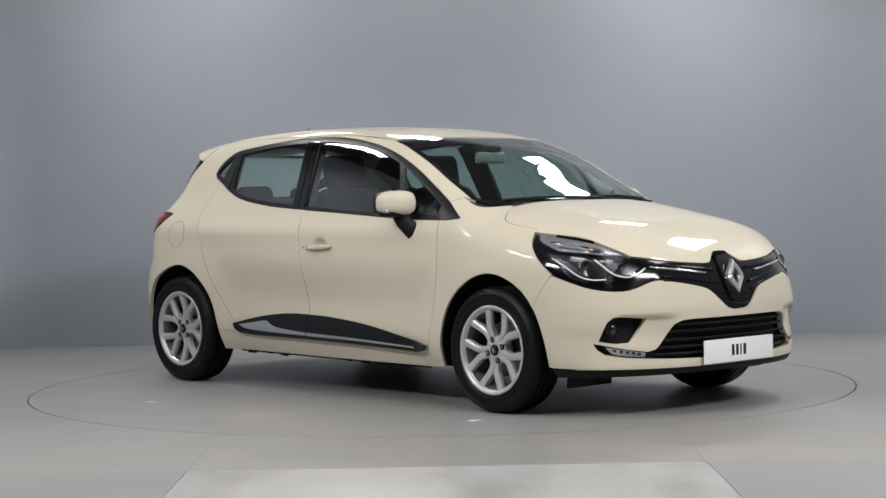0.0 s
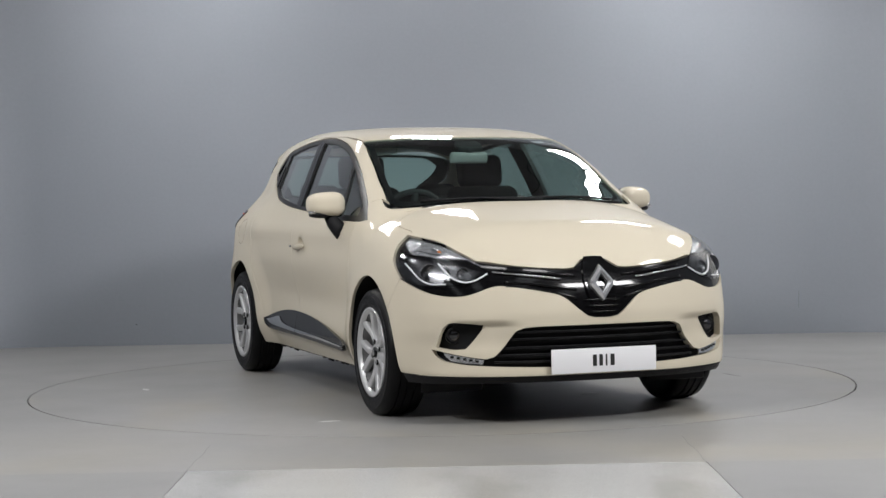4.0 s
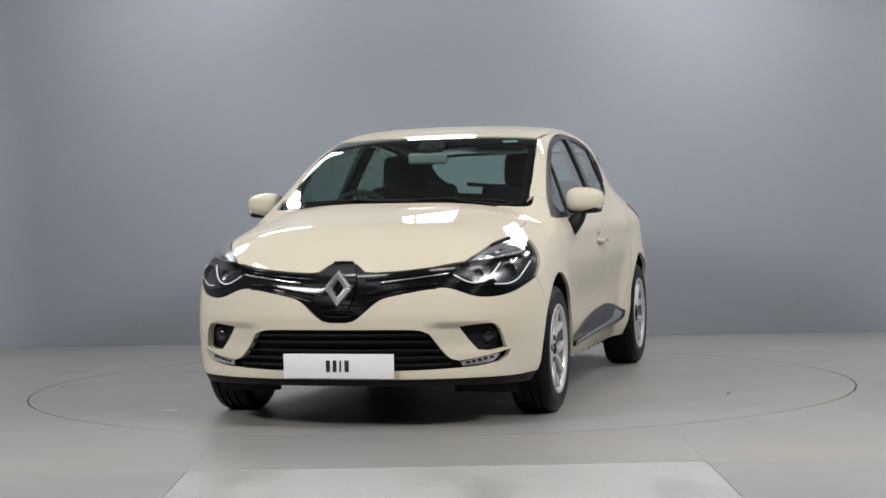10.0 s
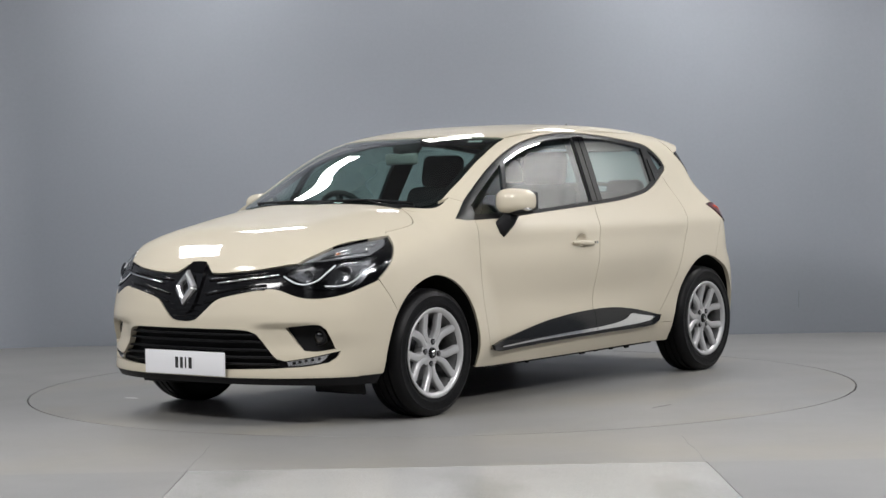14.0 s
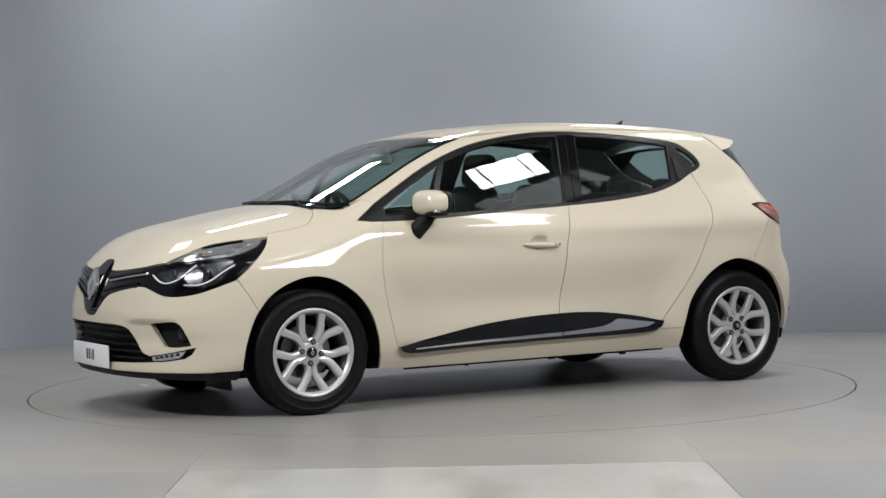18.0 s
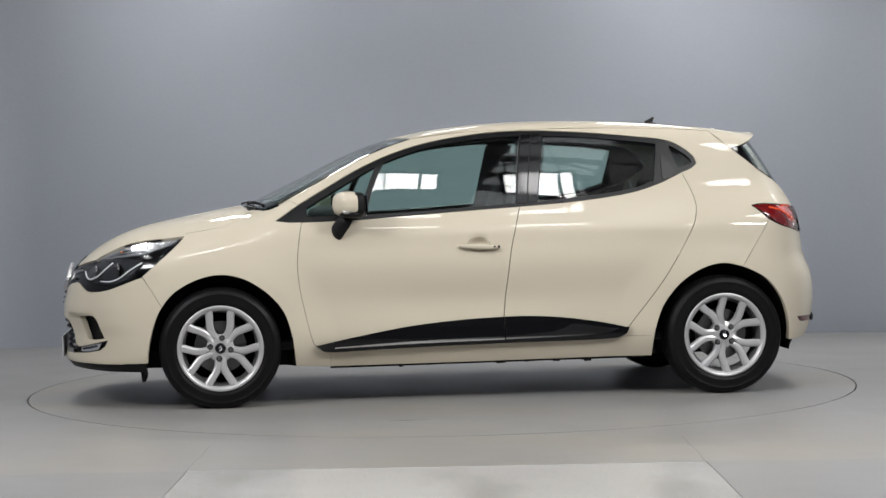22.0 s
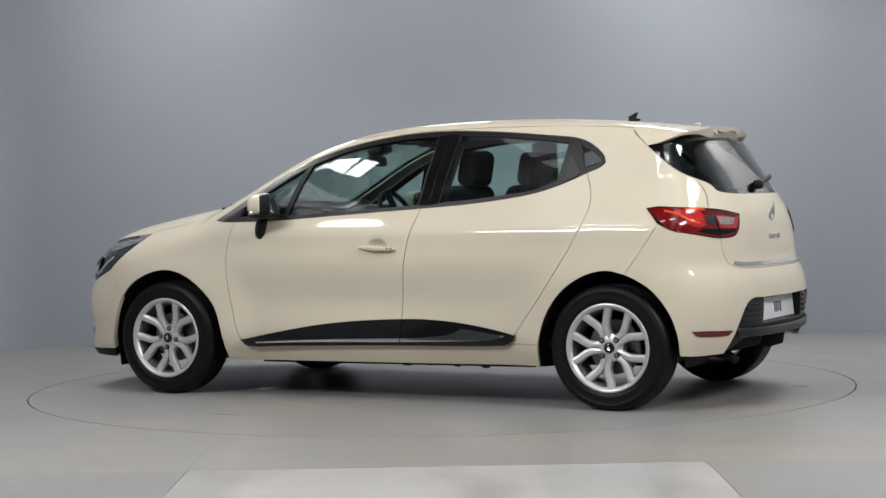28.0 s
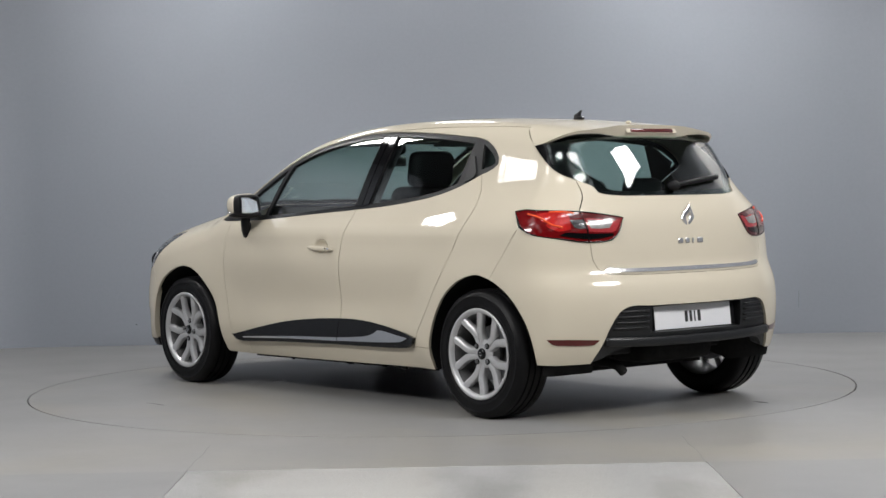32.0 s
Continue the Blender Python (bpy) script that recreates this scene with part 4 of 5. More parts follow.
# ---- wheels ----
def build_wheel():
    w = new("wheel")
    tyre = part("tyre", lathe([(0.205, 0.085), (0.222, 0.094), (0.232, 0.0970), (0.235, 0.0985), (0.238, 0.0980), (0.255, 0.0990), (0.270, 0.0982), (0.2725, 0.0995), (0.275, 0.0975), (0.285, 0.094), (0.299, 0.082), (0.3045, 0.062), (0.306, 0.052), (0.299, 0.050), (0.299, 0.042), (0.306, 0.040), (0.306, 0.016), (0.299, 0.014), (0.299, 0.005), (0.306, 0.003),
                               (0.306, -0.022), (0.299, -0.024), (0.299, -0.033), (0.306, -0.035), (0.3045, -0.062), (0.299, -0.082), (0.285, -0.094), (0.262, -0.099), (0.222, -0.095), (0.205, -0.086)], 72), RUBBER, w, "black rubber tyre", smooth="angle")
    rim = part("rim", lathe([(0.203, 0.082), (0.214, 0.091), (0.2165, 0.094), (0.2145, 0.0985), (0.206, 0.0985), (0.197, 0.092), (0.190, 0.080)], 72), ALLOY, w, "silver ten-spoke alloy rim", smooth=True)
    part("barrel", lathe([(0.207, -0.094), (0.200, -0.090), (0.190, -0.060), (0.176, 0.0), (0.180, 0.050), (0.189, 0.078)], 72), BARREL, rim, smooth=True)
    # five wishbone pairs
    for k in range(5):
        base = radians(45 + 72 * k)
        for s in (1, -1):
            pts = []
            for r, off in ((0.030, 0.010), (0.044, 0.0145), (0.058, 0.023), (0.074, 0.036), (0.090, 0.0455), (0.108, 0.0505), (0.130, 0.0525), (0.155, 0.0525), (0.180, 0.055), (0.206, 0.061)):
                y = 0.070 + 0.020 * (max(0.0, r - 0.03) / 0.17) ** 1.2
                u = Vector((math.cos(base), 0, math.sin(base)))
                v = Vector((-math.sin(base), 0, math.cos(base)))
                p = u * r + v * off * s
                pts.append((p.x, y, p.z))
            ob = part("spoke", spoke_bar(pts), ALLOY, rim, smooth="angle")
    part("hub", lathe([(0.0, 0.072), (0.028, 0.072), (0.050, 0.070), (0.068, 0.062), (0.070, 0.02), (0.0, 0.02)], 40), ALLOY, rim, smooth="angle")
    part("hub_cap", lathe([(0.0, 0.084), (0.020, 0.083), (0.026, 0.078), (0.027, 0.070)], 32), DARK_SATIN, rim, "dark wheel centre cap", smooth=True)
    for k in range(4):
        a = radians(90 * k)
        part("bolt_well", lathe([(0.0, 0.0752), (0.0135, 0.0752), (0.0142, 0.070)], 20), DARK_SATIN, rim, smooth="angle", m=pose(0.052 * math.cos(a), 0, 0.052 * math.sin(a)))
        part("wheel_bolt", lathe([(0.0, 0.080), (0.008, 0.080), (0.0105, 0.076), (0.0105, 0.066)], 12), STEEL, rim, smooth="angle", m=pose(0.052 * math.cos(a), 0, 0.052 * math.sin(a)))
    part("cap_emblem", lathe([(0.006, 0.0838), (0.0105, 0.0850), (0.013, 0.0838)], 4), CHROME, rim, m=pose(0, 0, 0) @ Matrix.Diagonal((0.8, 1, 1.2, 1)))
    part("brake_disc", lathe([(0.045, 0.0), (0.132, 0.0), (0.132, -0.022), (0.045, -0.022)], 48), STEEL, w, smooth="angle")
    part("brake_drum", lathe([(0.0, 0.03), (0.06, 0.03), (0.066, 0.0)], 32), STEEL, w, smooth="angle")
    return w


def spoke_bar(pts):
    """A flat-topped tapering bar through points, its face along +y."""
    bm = bmesh.new()
    rings = []
    P = [Vector(p) for p in pts]
    for i, p in enumerate(P):
        d = (P[min(i + 1, len(P) - 1)] - P[max(i - 1, 0)]).normalized()
        side = d.cross(Vector((0, 1, 0))).normalized()
        f = i / (len(P) - 1)
        w, dep = 0.0115 + 0.0075 * min(1.0, f * 1.9) + 0.004 * max(0.0, f - 0.75) * 4, 0.036 - 0.012 * f
        ring = []
        for u, y in ((-1, -dep), (-1, -0.011), (-0.78, -0.004), (0.15, 0.001), (0.80, -0.003), (1, -0.009), (1, -dep)):
            ring.append(bm.verts.new(p + side * u * w + Vector((0, y, 0))))
        rings.append(ring)
    for a, b in zip(rings, rings[1:]):
        for i in range(7):
            j = (i + 1) % 7
            bm.faces.new((a[i], a[j], b[j], b[i]))
    bm.faces.new(rings[0])
    bm.faces.new(rings[-1][::-1])
    return bm


first = build_wheel()
first.parent = car
first.matrix_local = pose(AXLE, 0.753, HUB_Z, 0, 171, 0)
for x, side in ((-AXLE, 1), (AXLE, -1), (-AXLE, -1)):
    copy_thing(first, pose(x, 0.753 * side, HUB_Z, 0, 0, 0 if side > 0 else 180) @ pose(0, 0, 0, 0, (227 if side > 0 else 45) if x < 0 else 20))

# plates
for x, z, tilt, name in ((2.118, 0.291, 0, "front_plate"), (-1.868, 0.460, 0, "rear_plate")):
    plate = part(name, box(0.006, 0.52, 0.111, pose(0, 0, 0, 0, 6 if x < 0 else 0, 0)), PLATE_WHITE, car, "white plate with dark print", m=pose(x, 0, z), bevel=0.002)
    for k, w in enumerate((0.019, 0.017, 0.008, 0.020)):
        y = (-0.048, -0.017, 0.010, 0.040)[k] * (1 if x > 0 else -1)
        part("print", box(0.002, w, 0.052, pose(0.0036 if x > 0 else -0.0036, 0, 0, 0, 6 if x < 0 else 0, 0)), PLATE_DARK, plate, m=pose(0, y, 0))

# floor pan
part("floor_pan", prism([(1.7, -0.55), (1.7, 0.55), (0.95, 0.60), (0.9, 0.68), (-0.9, 0.68), (-0.95, 0.55), (-1.45, 0.50), (-1.45, -0.50), (-0.95, -0.55), (-0.9, -0.68), (0.9, -0.68), (0.95, -0.6)], 0.19, 0.27), UNDER, car, "black underbody")


# ---- car details ----
def rounded(sx, sy, sz, r, seg=3, shape=None, m=None):
    """A box with rounded edges; shape moves its corners first."""
    bm = bmesh.new()
    bmesh.ops.create_cube(bm, size=1.0, matrix=Matrix.Diagonal((sx, sy, sz, 1)))
    if shape:
        for v in bm.verts:
            v.co = Vector(shape(v.co.x / sx * 2, v.co.y / sy * 2, v.co.z / sz * 2, v.co.copy()))
    bmesh.ops.bevel(bm, geom=bm.edges[:], offset=r, segments=seg, affect="EDGES", profile=0.5, clamp_overlap=True)
    if m:
        bm.transform(m)
    return bm


def egg(rx, ry, rz, power=2.6, m=None, nu=28, nv=16, squash=None):
    """A rounded block: a superellipsoid."""
    bm = bmesh.new()
    bmesh.ops.create_uvsphere(bm, u_segments=nu, v_segments=nv, radius=1.0)
    for v in bm.verts:
        x, y, z = v.co
        k = (abs(x) ** power + abs(y) ** power + abs(z) ** power) ** (-1 / power)
        v.co = Vector((x * k * rx, y * k * ry, z * k * rz))
        if squash:
            v.co = Vector(squash(*v.co))
    if m:
        bm.transform(m)
    return bm


def on_skin(text, out, step=0.02):
    p = line(text, step)
    return p + skin_normal(p) * out


def bar(name, text, out, r, mat, parent, label="", twin=False):
    """A slim bar that follows the skin; twin: the same on the other side under its own parent."""
    pts = on_skin(text, out)
    part(name, tube(pts, r), mat, parent[0] if twin else parent, label, smooth=True)
    if twin:
        part(name, tube(mirrored(pts), r), mat, parent[1], label, smooth=True)


def place(view, u, v):
    p = on(view, (u, v))
    return Vector(p[0]), Vector(skin_normal(p)[0])


def facing(p, n, out=0.0):
    """Pose with +z along the normal."""
    return Matrix.Translation(p + n * out) @ n.to_track_quat("Z", "Y").to_matrix().to_4x4()


SIDES = (1, -1)


def swap(m, side):
    """The pose of a mirror-symmetric shape on the other side."""
    if side > 0:
        return m
    s = Matrix.Diagonal((1, -1, 1, 1))
    return s @ m @ Matrix.Diagonal((1, -1, 1, 1))


# door mirrors
def door_mirror(side):
    thing = part("door_mirror", mirror_cap(side), CREAM, car, "cream door mirror on a black stalk", smooth=True)
    y = side
    base = [(0.70, 0.798, 0.868), (0.69, 0.815, 0.885), (0.665, 0.838, 0.92), (0.645, 0.85, 0.955)]
    part("stalk", tube([(a, b * y, c) for a, b, c in base], lambda f: (0.030 - 0.004 * f, 0.046 - 0.010 * f), 14), BLACK_PLASTIC, thing, "black mirror stalk", smooth=True)
    part("mirror_skirt", egg(0.060, 0.086, 0.020, 3.0, pose(0.625, 0.866 * y, 0.963, 0, 0, -10 * y)), BLACK_PLASTIC, thing, smooth=True)
    part("mirror_rim", egg(0.040, 0.090, 0.060, 3.6, pose(0.606, 0.868 * y, 1.013, 0, 0, 12 * y), 30, 18), BLACK_PLASTIC, thing, "black mirror surround", smooth=True)
    part("mirror_glass", rounded(0.006, 0.140, 0.086, 0.0025, 2, None, pose(0.566, 0.872 * y, 1.014, 0, 4, 12 * y)), MIRROR, thing, "mirror glass")
    part("indicator", egg(0.024, 0.060, 0.012, 3.0, pose(0.642, 0.905 * y, 0.974, 0, 0, -18 * y)), CHROME, thing, "clear side indicator lens", smooth=True)


def mirror_cap(side):
    def press(x, y, z):
        x = -0.012 + (x + 0.012) * 0.10 if x < -0.012 else x
        return x + 0.632 - 0.20 * y, (y + 0.870) * side, z * (1 - 0.10 * (y / 0.094)) + 1.014
    bm = egg(0.082, 0.094, 0.063, 2.9, None, 36, 22, press)
    return bm


for s in SIDES:
    door_mirror(s)

# door handles on the front doors
for door, s in zip(doors_f, SIDES):
    def press(x, y, z):
        return x, y - 0.010 * (x / 0.11) ** 2 * s, z + 0.006 * (x / 0.11)
    h = part("door_handle", egg(0.110, 0.0125, 0.0125, 2.4, None, 32, 14, press), CREAM, door, "cream pull handle", m=pose(-0.026, 0.846 * s, 0.784), smooth=True)
    part("lock", lathe([(0.0, 0.004), (0.006, 0.004), (0.007, 0.0)], 16, "Z"), CHROME, h, m=pose(-0.094, 0.0095 * s, 0.0, -90 * s), smooth="angle")
    part("lock", lathe([(0.0, 0.003), (0.004, 0.003), (0.005, 0.0)], 16, "Z"), PLATE_DARK, h, m=pose(-0.072, 0.0115 * s, 0.001, -90 * s), smooth="angle")

# side mouldings with a bright insert
MOULD_F = "s 0.820 0.306, s 0.611 0.344, s 0.323 0.390, s 0.035 0.416, s -0.150 0.4235 | s -0.150 0.4235, s -0.148 0.294 | s -0.148 0.294, s 0.1 0.2895, s 0.325 0.285, s 0.60 0.277, s 0.727 0.273, s 0.790 0.280, s 0.820 0.306"
MOULD_R = "s -0.150 0.4235, s -0.253 0.425, s -0.426 0.416, s -0.627 0.389, s -0.800 0.355 | s -0.800 0.355, s -0.785 0.325, s -0.741 0.305 | s -0.741 0.305, s -0.654 0.300, s -0.251 0.295, s -0.148 0.294 | s -0.148 0.294, s -0.150 0.4235"
STRIP_F = "s 0.726 0.292, s 0.324 0.304, s -0.146 0.312 | s -0.146 0.312, s -0.147 0.328 | s -0.147 0.328, s 0.324 0.315, s 0.726 0.297"
STRIP_R = "s -0.152 0.313, s -0.42 0.319, s -0.60 0.325, s -0.70 0.334, s -0.745 0.349 | s -0.745 0.349, s -0.641 0.361, s -0.525 0.376, s -0.492 0.376, s -0.46 0.360, s -0.42 0.348, s -0.30 0.336, s -0.152 0.328"
for name, text, doors, strip in (("front_moulding", MOULD_F, doors_f, STRIP_F), ("rear_moulding", MOULD_R, doors_r, STRIP_R)):
    me = panel(name, "side", line(text), DARK_SATIN, out=0.007, lip=0.016, step=0.03, gap=0.0015, lean=0.15, foot=0.425)
    m2 = panel("moulding_strip", "side", line(strip), CHROME, out=0.0105, lip=0.006, step=0.03, gap=0.0, lean=0.17, foot=0.425)
    for door, a, b in ((doors[0], me, m2), (doors[1], flipped(me), flipped(m2))):
        mo = part("side_moulding", a, parent=door, label="dark satin lower door moulding")
        part("moulding_strip", b, parent=mo, label="bright silver insert strip")

# grille: emblem, bright strips, slats
def emblem(w, h, depth, mat, parent, m, label):
    """A plain bright diamond ring with a ridge."""
    bm = bmesh.new()
    rings = []
    for k, d in ((1.0, 0.0), (0.93, depth * 0.7), (0.70, depth), (0.44, depth * 0.8), (0.38, 0.0)):
        rings.append([bm.verts.new((d, y * k * w, z * (k if k > 0.6 else k * 1.12) * h)) for y, z in ((0, 1), (1, 0.08), (0.95, 0), (1, -0.08), (0, -1), (-1, -0.08), (-0.95, 0), (-1, 0.08))])
    for a, b in zip(rings, rings[1:]):
        for i in range(8):
            bm.faces.new((a[i], a[(i + 1) % 8], b[(i + 1) % 8], b[i]))
    return part("emblem", bm, mat, parent, label, m=m)


shield = sym(L("f 0 0.758, f 0.045 0.756", "f 0.045 0.756, f 0.070 0.71, f 0.080 0.655", "f 0.080 0.655, f 0.066 0.58, f 0.035 0.525", "f 0.035 0.525, f 0 0.520"))
part("badge_shield", panel("badge_shield", "nose", shield, BLACK_GLOSS, out=0.006, lip=0.015, step=0.02, gap=0.002), parent=grille)
emblem(0.064, 0.088, 0.024, BRIGHT, grille, pose(2.090, 0, 0.638, 0, -14, 0), "plain chrome diamond emblem")
for s in SIDES:
    text = "f 0.488 0.699, f 0.44 0.692, f 0.37 0.684, f 0.30 0.675, f 0.22 0.665, f 0.185 0.661"
    p = on_skin(text, 0.004)
    part("bright_strip", tube(p if s > 0 else mirrored(p), lambda f: (0.003, 0.0042)), CHROME, grille, "chrome grille strip", smooth=True)
    for a, b, c, d in ((0.716, 0.695, 0.684, 0.676), (0.664, 0.645, 0.628, 0.612), (0.645, 0.622, 0.600, 0.575)):
        p = on_skin(f"f 0.44 {a - 0.01}, f 0.33 {b}, f 0.22 {c}, f 0.12 {d}", -0.001)
        part("slat", tube(p if s > 0 else mirrored(p), lambda f: (0.003, 0.0065)), GRILLE_BLACK, grille, smooth=True)
for z, w in ((0.565, 0.085), (0.538, 0.07), (0.512, 0.055)):
    part("slat", tube(on_skin(f"f {w} {z}, f 0 {z}, f {-w} {z}", 0.010), (0.003)), GRILLE_BLACK, grille, smooth=True)
for z, w in ((0.425, 0.40), (0.392, 0.435), (0.358, 0.46), (0.325, 0.485), (0.294, 0.50)):
    part("lower_slat", tube(on_skin(f"f {w} {z}, f {w * 0.6} {z}, f 0 {z}, f {-w * 0.6} {z}, f {-w} {z}", -0.018), lambda f: (0.012, 0.005)), BLACK_PLASTIC, bumper, "black lower grille bar", smooth=True)

# fog lamps and day lamps in the bumper
for s in SIDES:
    p, n = place("front", 0.650, 0.412)
    p.y *= s
    n.y *= s
    m = facing(p, (n + Vector((0.9, 0, 0))).normalized(), -0.045)
    fog = part("fog_lamp", lathe([(0.0, 0.010), (0.022, 0.008), (0.033, 0.0), (0.036, 0.004), (0.041, 0.004), (0.043, -0.02)], 32, "Z"), BLACK_GLOSS, bumper, "round fog lamp", m=m, smooth=True)
    part("fog_lens", lathe([(0.0, 0.014), (0.018, 0.011), (0.026, 0.005)], 24, "Z"), SMOKE, fog, smooth=True)
DRL = "f 0.700 0.336, f 0.688 0.315, f 0.672 0.300 | f 0.672 0.300, f 0.61 0.289, f 0.548 0.286 | f 0.548 0.286, f 0.543 0.305 | f 0.543 0.305, f 0.60 0.315, f 0.66 0.327, f 0.700 0.336"
me = panel("day_lamp", "nose", line(DRL), CLEAR_PLASTIC, out=-0.008, lip=0.01, step=0.02, gap=0.0)
for a, s in ((me, 1), (flipped(me), -1)):
    lampd = part("day_lamp", a, parent=bumper, label="clear daytime running lamp")
    for k in range(5):
        p, n = place("front", 0.572 + 0.024 * k, 0.300 + 0.0045 * k)
        p.y *= s
        n.y *= s
        part("diode", box(0.013, 0.010, 0.004, facing(p, n, -0.004)), DARK_SATIN, lampd)

# headlamp inner parts
TURN = "f 0.709 0.867, f 0.628 0.812, f 0.562 0.757 | f 0.570 0.762, f 0.63 0.763, f 0.70 0.774, f 0.765 0.786 | f 0.765 0.786, f 0.742 0.835, f 0.706 0.862"
MAIN = "f 0.798 0.72, f 0.792 0.665, f 0.77 0.645, f 0.70 0.640 | f 0.70 0.648, f 0.672 0.68, f 0.665 0.735 | f 0.665 0.735, f 0.72 0.752, f 0.783 0.765, f 0.798 0.72"
DIP = "f 0.655 0.735, f 0.655 0.69, f 0.635 0.662, f 0.60 0.664, f 0.555 0.688, f 0.530 0.702 | f 0.530 0.702, f 0.58 0.722, f 0.655 0.735"
for text, mat, dep, nm in ((TURN, CLEAR_PLASTIC, -0.010, "turn_reflector"), (MAIN, SMOKE, -0.0115, "main_reflector"), (DIP, SMOKE, -0.0115, "dip_reflector")):
    me = panel(nm, "nose", line(text), mat, out=dep, lip=0.02, step=0.02, gap=0.0)
    part(nm, me, parent=lamps[0])
    part(nm, flipped(me), parent=lamps[1])
WHITE_GUIDE = material("white_light_guide", (0.80, 0.80, 0.82), 0.25, 0, 0.4, 0.5, 0.02, 60, 0.02, 9)
bar("light_guide", "f 0.690 0.742, f 0.672 0.705, f 0.648 0.672, f 0.60 0.656, f 0.556 0.668, f 0.508 0.696", -0.006, 0.0042, WHITE_GUIDE, lamps, "white light guide", twin=True)
bar("light_guide", "f 0.800 0.742, f 0.786 0.705, f 0.766 0.668, f 0.735 0.648, f 0.680 0.648", -0.006, 0.0038, WHITE_GUIDE, lamps, "white light guide", twin=True)
for lamp_ob, s in zip(lamps, SIDES):
    for y, z, r in ((0.728, 0.702, 0.036), (0.606, 0.694, 0.026)):
        p, n = place("front", y, z)
        p.y *= s
        n.y *= s
        m = facing(p, (n + Vector((1.2, 0, 0))).normalized(), -0.010)
        part("bowl", lathe([(0.0, -0.003), (r * 0.6, -0.001), (r, 0.004), (r * 1.10, 0.0035), (r * 1.13, -0.006)], 32, "Z"), SMOKE, lamp_ob, "round smoked reflector bowl", m=m, smooth=True)
        part("bulb", egg(0.009, 0.009, 0.009, 2.0, m @ pose(0, 0, -0.004), 14, 8), DARK_CHROME, lamp_ob, smooth=True)
    p, n = place("front", 0.668, 0.795)
    p.y *= s
    n.y *= s
    part("turn_bulb", egg(0.010, 0.008, 0.008, 2.0, facing(p, n, -0.010), 14, 8), AMBER, lamp_ob, "amber indicator bulb", smooth=True)

# facets along the indicator reflector
for k, (a, b, c) in enumerate(((0.842, 0.803, 0.770), (0.830, 0.796, 0.768), (0.817, 0.788, 0.766), (0.803, 0.780, 0.765), (0.791, 0.773, 0.763))):
    bar("facet", f"f {0.722 + 0.009 * k} {a}, f 0.67 {b}, f {0.610 - 0.006 * k} {c}", -0.008, 0.0032, DARK_CHROME if k % 2 else CHROME, lamps, twin=True)

# tail lamps: clear block, dark border, seam
CLEAR_T = "r 0.572 0.924, r 0.51 0.920, r 0.452 0.914 | r 0.452 0.914, r 0.478 0.886 | r 0.478 0.886, r 0.53 0.884, r 0.565 0.886 | r 0.565 0.886, r 0.572 0.924"
SMOKE_T = "r 0.645 0.925, r 0.59 0.926 | r 0.59 0.926, r 0.588 0.886 | r 0.588 0.886, r 0.635 0.890, r 0.645 0.925"
LOW_T = "r 0.462 0.850, r 0.54 0.838, r 0.62 0.840, r 0.70 0.856 | r 0.70 0.856, r 0.675 0.869, r 0.62 0.866, r 0.55 0.862, r 0.462 0.862"
UP_T = "r 0.64 0.955, r 0.55 0.950, r 0.42 0.930 | r 0.42 0.930, r 0.445 0.918, r 0.53 0.930, r 0.64 0.936 | r 0.64 0.936, r 0.64 0.955"
CLEAR_LENS = material("clear_red_edged_lens", (0.20, 0.19, 0.185), 0.20, 0.0, 0.3, 0.5, 0.1, 80, 0.15, 20)
BRAKE_T = "q 53.5 0.955, q 49 0.962, q 44.5 0.958 | q 44.5 0.958, q 44 0.920, q 43.8 0.884 | q 43.8 0.884, q 47 0.874, q 50 0.893 | q 50 0.893, q 52 0.925, q 53.5 0.955"
FRAME_T = "r 0.574 0.936, r 0.50 0.930, r 0.412 0.922 | r 0.412 0.922, r 0.448 0.872, r 0.470 0.866 | r 0.470 0.866, r 0.52 0.868, r 0.574 0.872 | r 0.574 0.872, r 0.574 0.936"
# brake lens in a brighter red that holds the lens glow
RED_MID = material("mid_red_lens", (0.36, 0.014, 0.012), 0.12, 0, 0.35, 0.5, 0.15, 90, 0.3, 22)
RED_PALE = material("pale_red_lens", (0.30, 0.03, 0.035), 0.12, 0, 0.35, 0.5, 0.1, 90, 0.2, 22)
for text, mat, nm, out in ((BRAKE_T, RED_MID, "brake_lens", 0.0030), (FRAME_T, RED_PALE, "lens_frame", 0.0030)):
    me = panel(nm, "tail", line(text), mat, out=out, lip=0.004, step=0.02, gap=0.0)
    part(nm, me, parent=tails[0])
    part(nm, flipped(me), parent=tails[1])
for text, mat, nm in ((CLEAR_T, CLEAR_LENS, "reverse_lens"), (SMOKE_T, DARK_CHROME, "smoked_lens"), (LOW_T, BLACK_GLOSS, "lower_lens"), (UP_T, RED_DARK, "upper_lens")):
    me = panel(nm, "tail", line(text), mat, out=0.0045, lip=0.004, step=0.02, gap=0.0)
    part(nm, me, parent=tails[0])
    part(nm, flipped(me), parent=tails[1])
rim_line = np.concatenate([clean(tail_poly), clean(tail_poly)[:1]])
rim_pts = rim_line + skin_normal(rim_line) * 0.002
